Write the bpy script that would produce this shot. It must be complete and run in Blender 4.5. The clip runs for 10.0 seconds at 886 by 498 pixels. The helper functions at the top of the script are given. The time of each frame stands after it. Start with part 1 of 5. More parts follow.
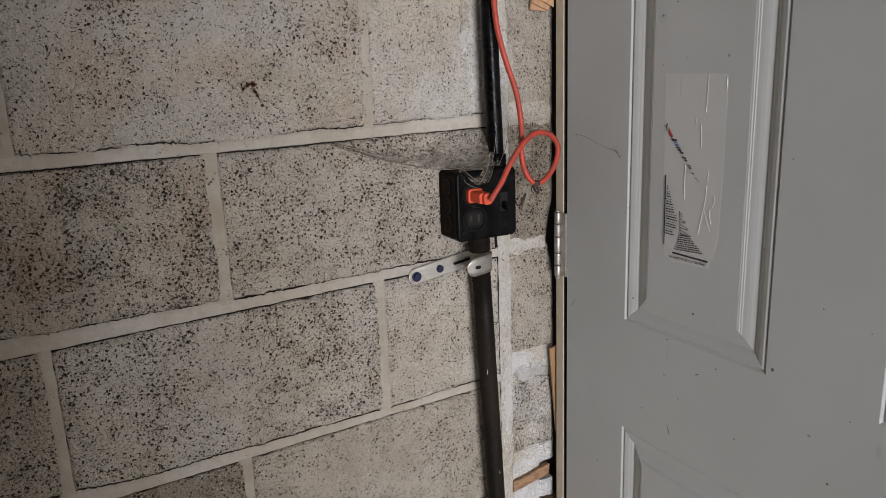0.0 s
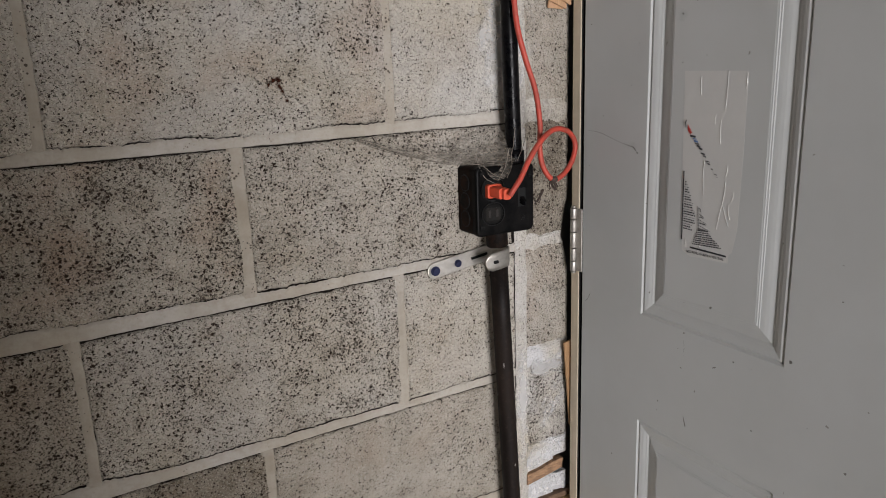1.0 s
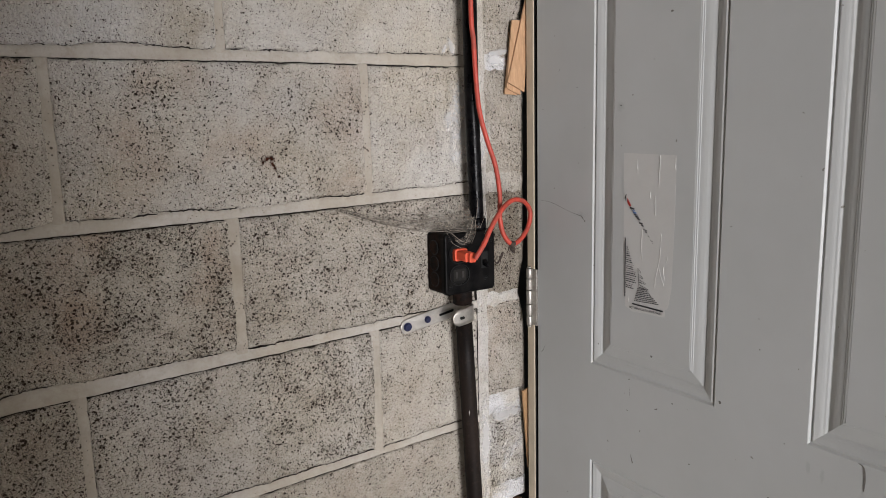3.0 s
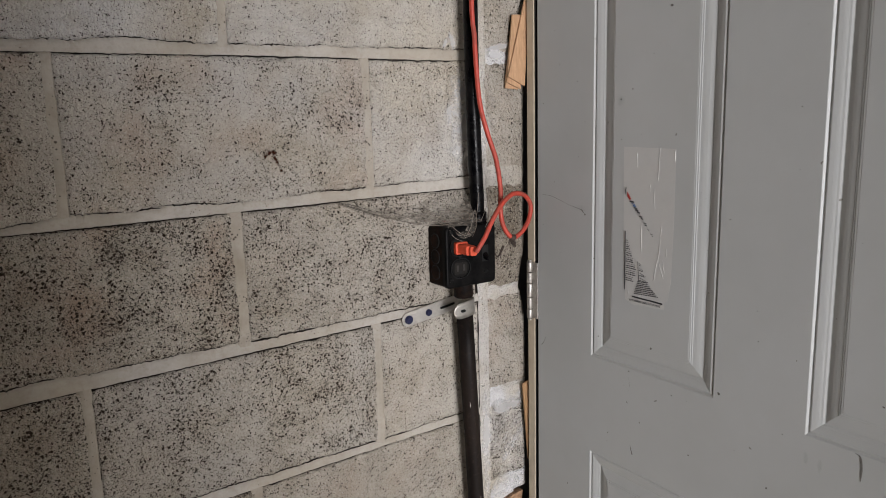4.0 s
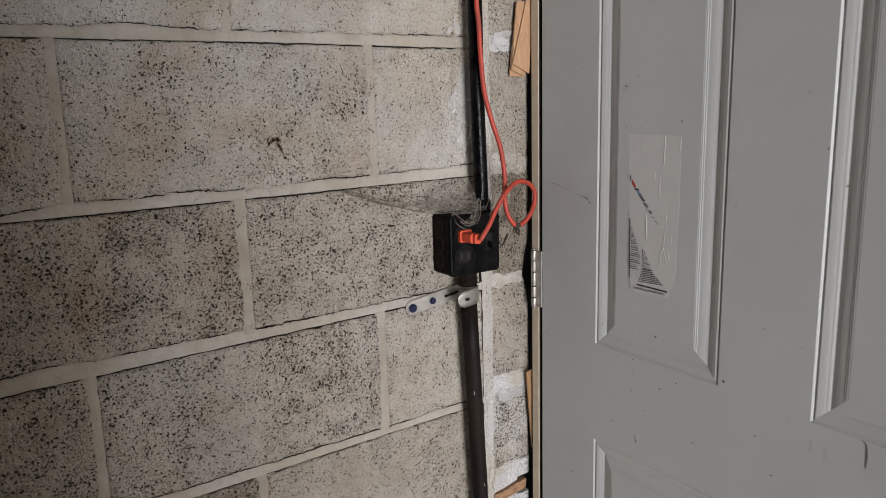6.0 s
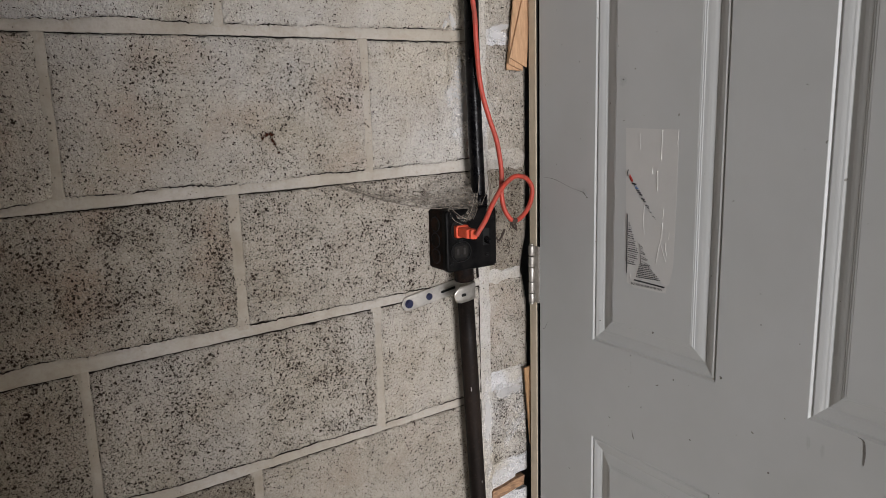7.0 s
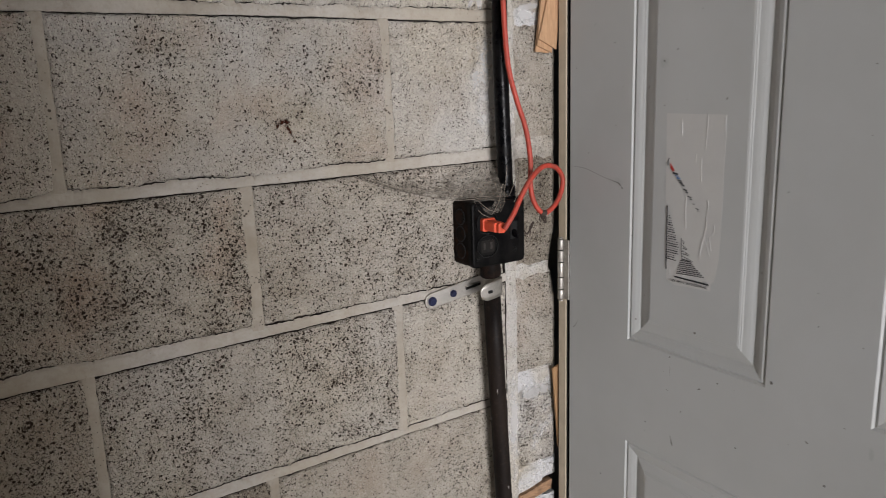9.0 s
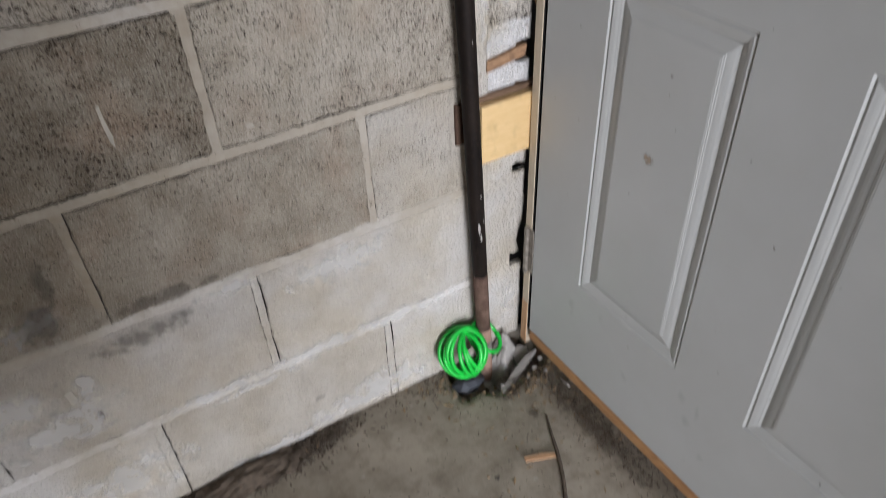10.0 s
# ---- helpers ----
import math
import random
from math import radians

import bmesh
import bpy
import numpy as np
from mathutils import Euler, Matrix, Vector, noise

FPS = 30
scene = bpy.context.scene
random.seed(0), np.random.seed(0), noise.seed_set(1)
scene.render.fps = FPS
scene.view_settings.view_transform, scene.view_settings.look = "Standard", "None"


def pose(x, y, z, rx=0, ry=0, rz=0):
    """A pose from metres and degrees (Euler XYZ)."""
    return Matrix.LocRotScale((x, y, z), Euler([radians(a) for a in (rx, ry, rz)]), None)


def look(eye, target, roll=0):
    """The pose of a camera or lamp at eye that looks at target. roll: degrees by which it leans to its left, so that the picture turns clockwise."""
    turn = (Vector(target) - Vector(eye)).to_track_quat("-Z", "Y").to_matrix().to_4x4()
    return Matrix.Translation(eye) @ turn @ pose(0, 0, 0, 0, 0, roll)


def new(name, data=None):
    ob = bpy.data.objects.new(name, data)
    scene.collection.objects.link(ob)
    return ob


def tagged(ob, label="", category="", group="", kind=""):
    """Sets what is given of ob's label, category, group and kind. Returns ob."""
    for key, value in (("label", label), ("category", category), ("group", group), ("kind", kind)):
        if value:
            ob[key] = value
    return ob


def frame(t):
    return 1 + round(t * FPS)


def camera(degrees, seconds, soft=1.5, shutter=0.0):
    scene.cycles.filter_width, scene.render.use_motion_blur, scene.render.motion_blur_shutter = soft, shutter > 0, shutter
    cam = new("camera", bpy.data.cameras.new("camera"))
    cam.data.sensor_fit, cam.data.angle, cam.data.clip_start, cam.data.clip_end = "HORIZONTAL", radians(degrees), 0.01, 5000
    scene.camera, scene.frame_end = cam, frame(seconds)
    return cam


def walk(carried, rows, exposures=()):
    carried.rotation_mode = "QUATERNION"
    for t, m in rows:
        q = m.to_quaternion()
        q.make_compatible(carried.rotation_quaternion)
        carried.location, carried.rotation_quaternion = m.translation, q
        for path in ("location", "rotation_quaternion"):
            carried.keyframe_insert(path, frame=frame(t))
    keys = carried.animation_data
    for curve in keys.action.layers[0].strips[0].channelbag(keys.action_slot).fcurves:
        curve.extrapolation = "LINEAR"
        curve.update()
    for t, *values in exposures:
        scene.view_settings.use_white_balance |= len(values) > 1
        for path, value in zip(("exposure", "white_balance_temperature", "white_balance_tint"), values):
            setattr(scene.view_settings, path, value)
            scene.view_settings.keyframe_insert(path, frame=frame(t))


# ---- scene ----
cam = camera(64.3, 10.0, soft=0.7, shutter=0.35)
PATH = [
    (0, (-0.647, -0.855, 1.289), (0.277, 0.854, 0.816), -2.3),
    (0.5, (-0.652, -0.854, 1.291), (0.273, 0.856, 0.823), -2.2),
    (1, (-0.679, -0.852, 1.287), (0.251, 0.854, 0.811), -2.1),
    (1.5, (-0.729, -0.859, 1.301), (0.323, 0.77, 0.811), -1.5),
    (2, (-0.748, -0.951, 1.319), (0.346, 0.675, 0.92), -1.4),
    (2.5, (-0.759, -0.964, 1.324), (0.344, 0.67, 0.986), -1.3),
    (3, (-0.767, -0.923, 1.323), (0.319, 0.722, 0.987), -1.5),
    (4.5, (-0.774, -0.93, 1.322), (0.312, 0.711, 0.966), -1.6),
    (5, (-0.772, -0.931, 1.318), (0.306, 0.716, 0.965), -1.8),
    (5.5, (-0.778, -0.925, 1.317), (0.304, 0.718, 0.952), -1.6),
    (7, (-0.759, -0.927, 1.313), (0.304, 0.723, 0.93), -1.7),
    (7.5, (-0.753, -0.925, 1.312), (0.308, 0.724, 0.916), -1.7),
    (8, (-0.747, -0.926, 1.305), (0.306, 0.727, 0.905), -1.8),
    (8.5, (-0.744, -0.918, 1.306), (0.299, 0.739, 0.901), -1.9),
    (9, (-0.742, -0.863, 1.31), (0.29, 0.799, 0.896), -2.0),
    (9.2, (-0.703, -0.831, 1.306), (0.274, 0.84, 0.805), -2.8),
    (9.4, (-0.695, -0.807, 1.257), (0.258, 0.813, 0.573), -3.3),
    (9.5, (-0.688, -0.808, 1.227), (0.246, 0.793, 0.475), -2.7),
    (9.6, (-0.676, -0.808, 1.2), (0.233, 0.755, 0.344), -2.9),
    (9.7, (-0.677, -0.814, 1.161), (0.218, 0.691, 0.194), -2.3),
    (9.8, (-0.652, -0.817, 1.128), (0.181, 0.615, 0.007), -3.1),
    (9.9, (-0.636, -0.825, 1.105), (0.156, 0.569, -0.091), -2.7),
    (10, (-0.631, -0.824, 1.093), (0.137, 0.527, -0.167), -2.7),
]
walk(cam, [(t, look(eye, target, roll)) for t, eye, target, roll in PATH], exposures=[(0, -0.23, 6500, 10), (1.0, -0.13, 6500, 10), (1.5, 0.09, 6500, 10), (2.5, 0.10, 6500, 10), (4.5, -0.11, 6500, 10), (8.9, -0.11, 6500, 10), (9.5, -0.14, 6450, 10), (10.0, 0.0, 6200, 10)])

# ---- world and light ----
world = bpy.data.worlds.new("world")
scene.world = world
world.use_nodes = True
wn = world.node_tree
sky = wn.nodes.new("ShaderNodeTexSky")
sky.sky_type = "NISHITA"
sky.sun_disc = False
sky.sun_elevation = radians(48)
sky.sun_rotation = radians(-20)
wn.links.new(sky.outputs[0], wn.nodes["Background"].inputs[0])
wn.nodes["Background"].inputs[1].default_value = 0.12

sun = new("sun", bpy.data.lights.new("sun", "SUN"))
sun.data.energy, sun.data.angle, sun.data.color = 1.2, radians(12), (1.0, 0.96, 0.9)
sun.matrix_world = look((-1, 4, 5), (0, 0, 0))

# daylight in the open garage doorway
DAY = bpy.data.lights.new("doorway_daylight", "AREA")
DAY.shape, DAY.size, DAY.size_y, DAY.energy, DAY.color = "RECTANGLE", 2.0, 2.0, 278, (0.99, 0.975, 1.0)
day = new("doorway_daylight", DAY)
day.matrix_world = look((-1.14, -4.17, 1.04), (-1.14, 0, 1.03))


# ---- material helpers ----
class Nodes:
    """A small writer of node materials."""

    def __init__(self, name, rough=0.6, metal=0.0):
        self.m = bpy.data.materials.new(name)
        self.m.use_nodes = True
        self.t = self.m.node_tree
        self.b = self.t.nodes["Principled BSDF"]
        self.b.inputs["Roughness"].default_value = rough
        self.b.inputs["Metallic"].default_value = metal
        self.pos = self.t.nodes.new("ShaderNodeNewGeometry").outputs["Position"]

    def put(self, socket, value):
        if isinstance(value, bpy.types.NodeSocket):
            self.t.links.new(value, socket)
        elif isinstance(value, (tuple, list)) and len(value) == 3 and socket.type == "RGBA":
            socket.default_value = (*value, 1)
        else:
            socket.default_value = value

    def noise(self, scale, detail=3, rough=0.5, vec=None, stretch=None, distort=0.0):
        n = self.t.nodes.new("ShaderNodeTexNoise")
        v = vec or self.pos
        if stretch:
            k = self.t.nodes.new("ShaderNodeMapping")
            k.inputs["Scale"].default_value = stretch
            self.put(k.inputs["Vector"], v)
            v = k.outputs[0]
        self.put(n.inputs["Vector"], v)
        n.inputs["Scale"].default_value, n.inputs["Detail"].default_value = scale, detail
        n.inputs["Roughness"].default_value, n.inputs["Distortion"].default_value = rough, distort
        return n.outputs["Fac"]

    def cells(self, scale, kind="F1", vec=None):
        n = self.t.nodes.new("ShaderNodeTexVoronoi")
        n.feature = kind
        self.put(n.inputs["Vector"], vec or self.pos)
        n.inputs["Scale"].default_value = scale
        return n.outputs["Distance"]

    def ramp(self, fac, lo, hi, a=0.0, b=1.0):
        n = self.t.nodes.new("ShaderNodeMapRange")
        for i, v in enumerate((fac, lo, hi, a, b)):
            self.put(n.inputs[i], v)
        return n.outputs[0]

    def math(self, op, a, b=0.0):
        n = self.t.nodes.new("ShaderNodeMath")
        n.operation = op
        self.put(n.inputs[0], a), self.put(n.inputs[1], b)
        return n.outputs[0]

    def mix(self, fac, a, b, blend="MIX"):
        n = self.t.nodes.new("ShaderNodeMix")
        n.data_type, n.blend_type = "RGBA", blend
        self.put(n.inputs[0], fac), self.put(n.inputs[6], a), self.put(n.inputs[7], b)
        return n.outputs[2]

    def info(self):
        return self.t.nodes.new("ShaderNodeObjectInfo")

    def bump(self, height, strength=0.3, dist=0.002):
        n = self.t.nodes.new("ShaderNodeBump")
        n.inputs["Strength"].default_value, n.inputs["Distance"].default_value = strength, dist
        self.put(n.inputs["Height"], height)
        self.t.links.new(n.outputs[0], self.b.inputs["Normal"])

    def done(self, color=None, rough=None):
        if color is not None:
            self.put(self.b.inputs["Base Color"], color)
        if rough is not None:
            self.put(self.b.inputs["Roughness"], rough)
        return self.m


# ---- materials ----
def block_paint():
    """Old cream paint on coarse concrete block: fine relief, open round pores, crackled grime and faint rust blushes.
    The object's colour holds grime with some shade put into it, pores, rust and white overspray.
    """
    n = Nodes("painted_block", 0.85)
    n.b.inputs["Specular IOR Level"].default_value = 0.25
    sep = n.t.nodes.new("ShaderNodeSeparateColor")
    n.t.links.new(n.info().outputs["Color"], sep.inputs[0])
    grime_shade, pores, rust = sep.outputs[0], sep.outputs[1], sep.outputs[2]
    white = n.info().outputs["Alpha"]
    broad = n.noise(7, 4, 0.55)
    mid = n.noise(38, 4, 0.6)
    sand = n.noise(230, 3, 0.6)
    grit = n.noise(480, 2, 0.6)
    # base tones
    base = n.mix(n.ramp(broad, 0.32, 0.68), (0.655, 0.60, 0.515), (0.55, 0.50, 0.425))
    base = n.mix(n.math("MULTIPLY", n.ramp(n.noise(19, 4, 0.6), 0.45, 0.7), 0.42), base, (0.40, 0.335, 0.245))
    base = n.mix(n.math("MULTIPLY", n.ramp(n.noise(6, 4, 0.55), 0.40, 0.60), white), base, (0.71, 0.705, 0.715))
    # dirt, plus the shade set into some blocks' amount
    dirt = n.math("MULTIPLY", n.ramp(n.noise(16, 5, 0.68), 0.25, 0.75, 0.25, 1.0), grime_shade)
    base = n.mix(dirt, base, (0.20, 0.165, 0.12))
    base = n.mix(n.math("MULTIPLY", n.ramp(n.noise(11, 3, 0.5), 0.50, 0.75), rust), base, (0.42, 0.27, 0.185))
    # soot and dust caught where the pores lie thick
    patch = n.math("ADD", n.math("MULTIPLY", n.ramp(n.noise(13, 4, 0.6), 0.25, 0.75, 0.12, 0.57), 1.0), n.math("MULTIPLY", n.ramp(mid, 0.34, 0.66), 0.38))
    base = n.mix(n.math("MULTIPLY", n.math("MULTIPLY", patch, pores), 0.28), base, (0.26, 0.215, 0.165))
    # faint grain, its pale and dark flecks also standing in for light on fine relief
    base = n.mix(n.math("MULTIPLY", n.ramp(sand, 0.50, 0.68), n.math("ADD", 0.10, n.math("MULTIPLY", pores, 0.22))), base, (0.25, 0.21, 0.165))
    base = n.mix(n.math("MULTIPLY", n.ramp(grit, 0.53, 0.66), 0.38), base, (0.76, 0.715, 0.645))
    # pores: scattered round holes of uneven size, thicker in patches
    warp = n.t.nodes.new("ShaderNodeVectorMath")
    warp.operation = "MULTIPLY_ADD"
    wn3 = n.t.nodes.new("ShaderNodeTexNoise")
    wn3.inputs["Scale"].default_value = 330
    n.put(wn3.inputs["Vector"], n.pos)
    n.t.links.new(wn3.outputs["Color"], warp.inputs[0])
    warp.inputs[1].default_value = (0.0066, 0.0066, 0.0066)
    n.t.links.new(n.pos, warp.inputs[2])
    wpos = warp.outputs[0]
    dens = n.math("MULTIPLY", pores, n.math("ADD", 0.25, patch))
    r1 = n.math("MULTIPLY", dens, 0.35)
    r2 = n.math("MULTIPLY", dens, 0.45)
    r3 = n.math("MULTIPLY", dens, 0.175)
    pit1 = n.ramp(n.math("SUBTRACT", r1, n.cells(172, vec=wpos)), -0.012, 0.018)
    pit2 = n.ramp(n.math("SUBTRACT", r2, n.cells(370, vec=wpos)), -0.02, 0.05)
    pit3 = n.ramp(n.math("SUBTRACT", r3, n.cells(98, vec=wpos)), -0.012, 0.015)
    # crackle that joins the pores where the grime is thick
    crack = n.ramp(n.math("SUBTRACT", n.noise(270, 3, 0.55, distort=1.1), n.math("SUBTRACT", 0.80, n.math("MULTIPLY", dens, 0.222))), 0.0, 0.02)
    pit = n.math("MAXIMUM", n.math("MAXIMUM", pit1, n.math("MULTIPLY", pit2, 0.7)), n.math("MAXIMUM", pit3, n.math("MULTIPLY", crack, 0.85)))
    col = n.mix(n.math("MULTIPLY", pit, 0.96), base, (0.030, 0.0175, 0.0115))
    h = n.math("ADD", n.math("MULTIPLY", sand, 0.55), n.math("MULTIPLY", grit, 0.18))
    h = n.math("SUBTRACT", n.math("ADD", h, n.math("MULTIPLY", n.noise(120, 3), 0.9)), n.math("MULTIPLY", pit, 1.0))
    n.bump(h, 1.0, 0.0095)
    return n.done(col)


def joint_paint():
    """The same cream paint brushed over smooth struck mortar, with few specks. The object's colour holds grime, specks, rust and white overspray."""
    n = Nodes("painted_joint", 0.8)
    n.b.inputs["Specular IOR Level"].default_value = 0.25
    sep = n.t.nodes.new("ShaderNodeSeparateColor")
    n.t.links.new(n.info().outputs["Color"], sep.inputs[0])
    base = n.mix(n.ramp(n.noise(9, 4, 0.6), 0.3, 0.7), (0.455, 0.414, 0.352), (0.365, 0.330, 0.278))
    base = n.mix(n.math("MULTIPLY", n.ramp(n.noise(6, 4, 0.55), 0.40, 0.60), n.info().outputs["Alpha"]), base, (0.66, 0.655, 0.66))
    base = n.mix(n.math("MULTIPLY", n.ramp(n.noise(22, 5, 0.68), 0.3, 0.72, 0.2, 1.0), sep.outputs[0]), base, (0.24, 0.195, 0.14))
    base = n.mix(n.math("MULTIPLY", n.ramp(n.noise(60, 4, 0.65), 0.48, 0.72), 0.45), base, (0.29, 0.245, 0.19))
    base = n.mix(n.math("MULTIPLY", n.ramp(n.noise(230, 3, 0.6), 0.5, 0.7), 0.25), base, (0.28, 0.24, 0.19))
    thick = n.ramp(n.noise(30, 4, 0.6), 0.48, 0.72)
    speck = n.ramp(n.math("SUBTRACT", n.math("MULTIPLY", n.math("MULTIPLY", sep.outputs[1], thick), 1.3), n.cells(210)), -0.02, 0.06)
    base = n.mix(n.math("MULTIPLY", speck, 0.9), base, (0.05, 0.035, 0.025))
    n.bump(n.math("ADD", n.noise(45, 3), n.math("MULTIPLY", n.noise(300, 2), 0.2)), 0.35, 0.003)
    return n.done(base)


def mortar_paint(name, light, dark):
    n = Nodes(name, 0.8)
    a, b = n.noise(14, 4, 0.6), n.noise(90, 4, 0.6)
    col = n.mix(n.ramp(a, 0.3, 0.72), light, dark)
    col = n.mix(n.math("MULTIPLY", n.ramp(b, 0.5, 0.75), 0.4), col, tuple(c * 0.62 for c in dark))
    spots = n.ramp(n.noise(240, 2), 0.7, 0.74)
    col = n.mix(n.math("MULTIPLY", spots, 0.7), col, (0.08, 0.07, 0.06))
    n.bump(n.math("ADD", n.noise(60, 4), n.math("MULTIPLY", n.noise(400, 2), 0.3)), 0.3, 0.002)
    return n.done(col)


def wood(name, light, dark, axis=(6, 6, 90), rough=0.7):
    n = Nodes(name, rough)
    grain = n.noise(9, 5, 0.6, stretch=axis, distort=0.6)
    col = n.mix(n.ramp(grain, 0.3, 0.7), light, dark)
    col = n.mix(n.math("MULTIPLY", n.ramp(n.noise(40, 3), 0.55, 0.8), 0.5), col, tuple(c * 0.5 for c in dark))
    n.bump(grain, 0.2, 0.001)
    return n.done(col)


def dusty(name, color, dust, rough=0.4, metal=0.0, amount=0.5, scale=60, bump=0.15, sheen=0.5):
    """Paint, plastic or metal under patchy dust."""
    n = Nodes(name, rough, metal)
    n.b.inputs["Specular IOR Level"].default_value = sheen
    a = n.noise(scale, 5, 0.65)
    k = n.math("MULTIPLY", n.ramp(a, 0.42, 0.75), amount)
    col = n.mix(k, color, dust)
    n.bump(n.noise(scale * 4, 3), bump, 0.0008)
    return n.done(col, n.ramp(a, 0.35, 0.75, rough, min(1, rough + 0.35)))


def door_paint():
    n = Nodes("door_paint", 0.5)
    n.b.inputs["Specular IOR Level"].default_value = 0.5
    a, b = n.noise(5, 4, 0.6), n.noise(35, 5, 0.6)
    col = n.mix(n.ramp(a, 0.3, 0.7), (0.47, 0.48, 0.477), (0.43, 0.438, 0.43))
    col = n.mix(n.math("MULTIPLY", n.ramp(b, 0.55, 0.8), 0.22), col, (0.45, 0.44, 0.42))
    specks = n.ramp(n.noise(95, 2, 0.5), 0.752, 0.775)
    col = n.mix(n.math("MULTIPLY", specks, 0.75), col, (0.14, 0.12, 0.10))
    n.bump(n.noise(260, 2), 0.03, 0.0006)
    return n.done(col, n.ramp(b, 0.3, 0.8, 0.36, 0.52))


def concrete():
    n = Nodes("floor_concrete", 0.8)
    a, b, c = n.noise(4, 5, 0.6), n.noise(28, 5, 0.65), n.noise(260, 3)
    col = n.mix(n.ramp(a, 0.3, 0.7), (0.40, 0.355, 0.29), (0.225, 0.195, 0.152))
    col = n.mix(n.math("MULTIPLY", n.ramp(b, 0.42, 0.72), 0.6), col, (0.12, 0.098, 0.072))
    col = n.mix(n.math("MULTIPLY", n.ramp(n.noise(60, 2), 0.7, 0.74), 0.8), col, (0.04, 0.035, 0.03))
    col = n.mix(n.math("MULTIPLY", n.ramp(n.noise(50, 3), 0.66, 0.72), 0.5), col, (0.42, 0.39, 0.34))
    n.bump(n.math("ADD", b, n.math("MULTIPLY", c, 0.4)), 0.4, 0.003)
    return n.done(col)


def rusty_pipe():
    n = Nodes("pipe_steel", 0.55, 0.0)
    n.b.inputs["Specular IOR Level"].default_value = 0.11
    a, b = n.noise(22, 5, 0.65, stretch=(1, 1, 0.35)), n.noise(150, 3)
    col = n.mix(n.ramp(a, 0.35, 0.7), (0.007, 0.0055, 0.005), (0.020, 0.014, 0.011))
    col = n.mix(n.math("MULTIPLY", n.ramp(b, 0.55, 0.75), 0.4), col, (0.040, 0.027, 0.022))
    chips = n.ramp(n.noise(75, 2, 0.5, stretch=(1.6, 1.6, 0.5)), 0.72, 0.735)
    col = n.mix(n.math("MULTIPLY", chips, 0.85), col, (0.45, 0.43, 0.41))
    n.bump(b, 0.2, 0.001)
    return n.done(col, n.ramp(a, 0.3, 0.7, 0.42, 0.75))


def web_film(name, amount, scale):
    n = Nodes(name, 0.95)
    n.b.inputs["Base Color"].default_value = (0.20, 0.175, 0.145, 1)
    a = n.noise(scale, 5, 0.7, stretch=(1.0, 1.0, 2.6))
    clear = n.t.nodes.new("ShaderNodeBsdfTransparent")
    mixer = n.t.nodes.new("ShaderNodeMixShader")
    n.put(mixer.inputs[0], n.ramp(a, 0.38, 0.62, amount * 0.12, amount))
    n.t.links.new(clear.outputs[0], mixer.inputs[1])
    n.t.links.new(n.b.outputs[0], mixer.inputs[2])
    n.t.links.new(mixer.outputs[0], n.t.nodes["Material Output"].inputs["Surface"])
    return n.m


def plain(name, color, rough=0.6, metal=0.0, vary=0.25, scale=40):
    n = Nodes(name, rough, metal)
    col = n.mix(n.ramp(n.noise(scale, 4), 0.3, 0.7), color, tuple(c * (1 - vary) for c in color))
    return n.done(col)


BLOCK = block_paint()
JOINT = joint_paint()
# near-black for faces inside open joints: the gap's shade put into the colour
CREVICE_SHADE = plain("shaded_crevice", (0.040, 0.030, 0.023), 0.95, 0, 0.5, 200)
DARK_CORE = plain("joint_core", (0.12, 0.105, 0.09), 0.95)
PLASTER = mortar_paint("garage_wall_paint", (0.34, 0.32, 0.285), (0.27, 0.25, 0.225))
CEILING = plain("ceiling_board", (0.42, 0.40, 0.37), 0.9)
CONCRETE = concrete()
GROUND = plain("driveway_gravel", (0.28, 0.26, 0.23), 0.9)
DOOR = door_paint()
JAMB = dusty("jamb_paint", (0.54, 0.46, 0.35), (0.34, 0.285, 0.21), 0.6, 0, 0.4, 35)
RUBBER = plain("weatherstrip_rubber", (0.012, 0.012, 0.012), 0.7)
STEEL = dusty("hinge_steel", (0.44, 0.42, 0.39), (0.24, 0.21, 0.18), 0.42, 0.95, 0.5, 90)
OLD_STEEL = dusty("old_hinge_steel", (0.34, 0.31, 0.27), (0.12, 0.10, 0.085), 0.5, 0.7, 0.8, 90)
ZINC = dusty("strap_zinc", (0.60, 0.57, 0.53), (0.27, 0.235, 0.19), 0.30, 0.92, 0.6, 38)
BLUE_SCREW = plain("blue_screw", (0.014, 0.018, 0.06), 0.4, 0.3)
BLACK_PAINT = dusty("black_paint", (0.0018, 0.0018, 0.0024), (0.016, 0.014, 0.013), 0.18, 0, 0.4, 60, 0.4, sheen=0.11)
COVER_PAINT = dusty("cover_paint", (0.0014, 0.0014, 0.0016), (0.018, 0.016, 0.0145), 0.28, 0, 0.4, 55, 0.3, sheen=0.08)
BOX_SIDE = dusty("box_side_paint", (0.007, 0.0055, 0.005), (0.060, 0.030, 0.020), 0.5, 0, 0.6, 60, sheen=0.06)
BLACK_PLASTIC = dusty("black_plastic", (0.0035, 0.0035, 0.0035), (0.015, 0.0135, 0.012), 0.4, 0, 0.5, 80, 0.05, 0.1)
SOCKET_GREY = dusty("socket_grey", (0.012, 0.011, 0.010), (0.026, 0.0235, 0.021), 0.5, 0, 0.5, 90, 0.05, 0.1)
SOCKET_DUST = plain("socket_dust", (0.028, 0.025, 0.022), 0.9, 0, 0.5, 300)
SLOT = plain("slot_black", (0.002, 0.002, 0.002), 0.9)
PIPE = rusty_pipe()
PIPE_FOOT = dusty("bare_rust", (0.28, 0.17, 0.125), (0.40, 0.29, 0.24), 0.8, 0, 0.7, 60)
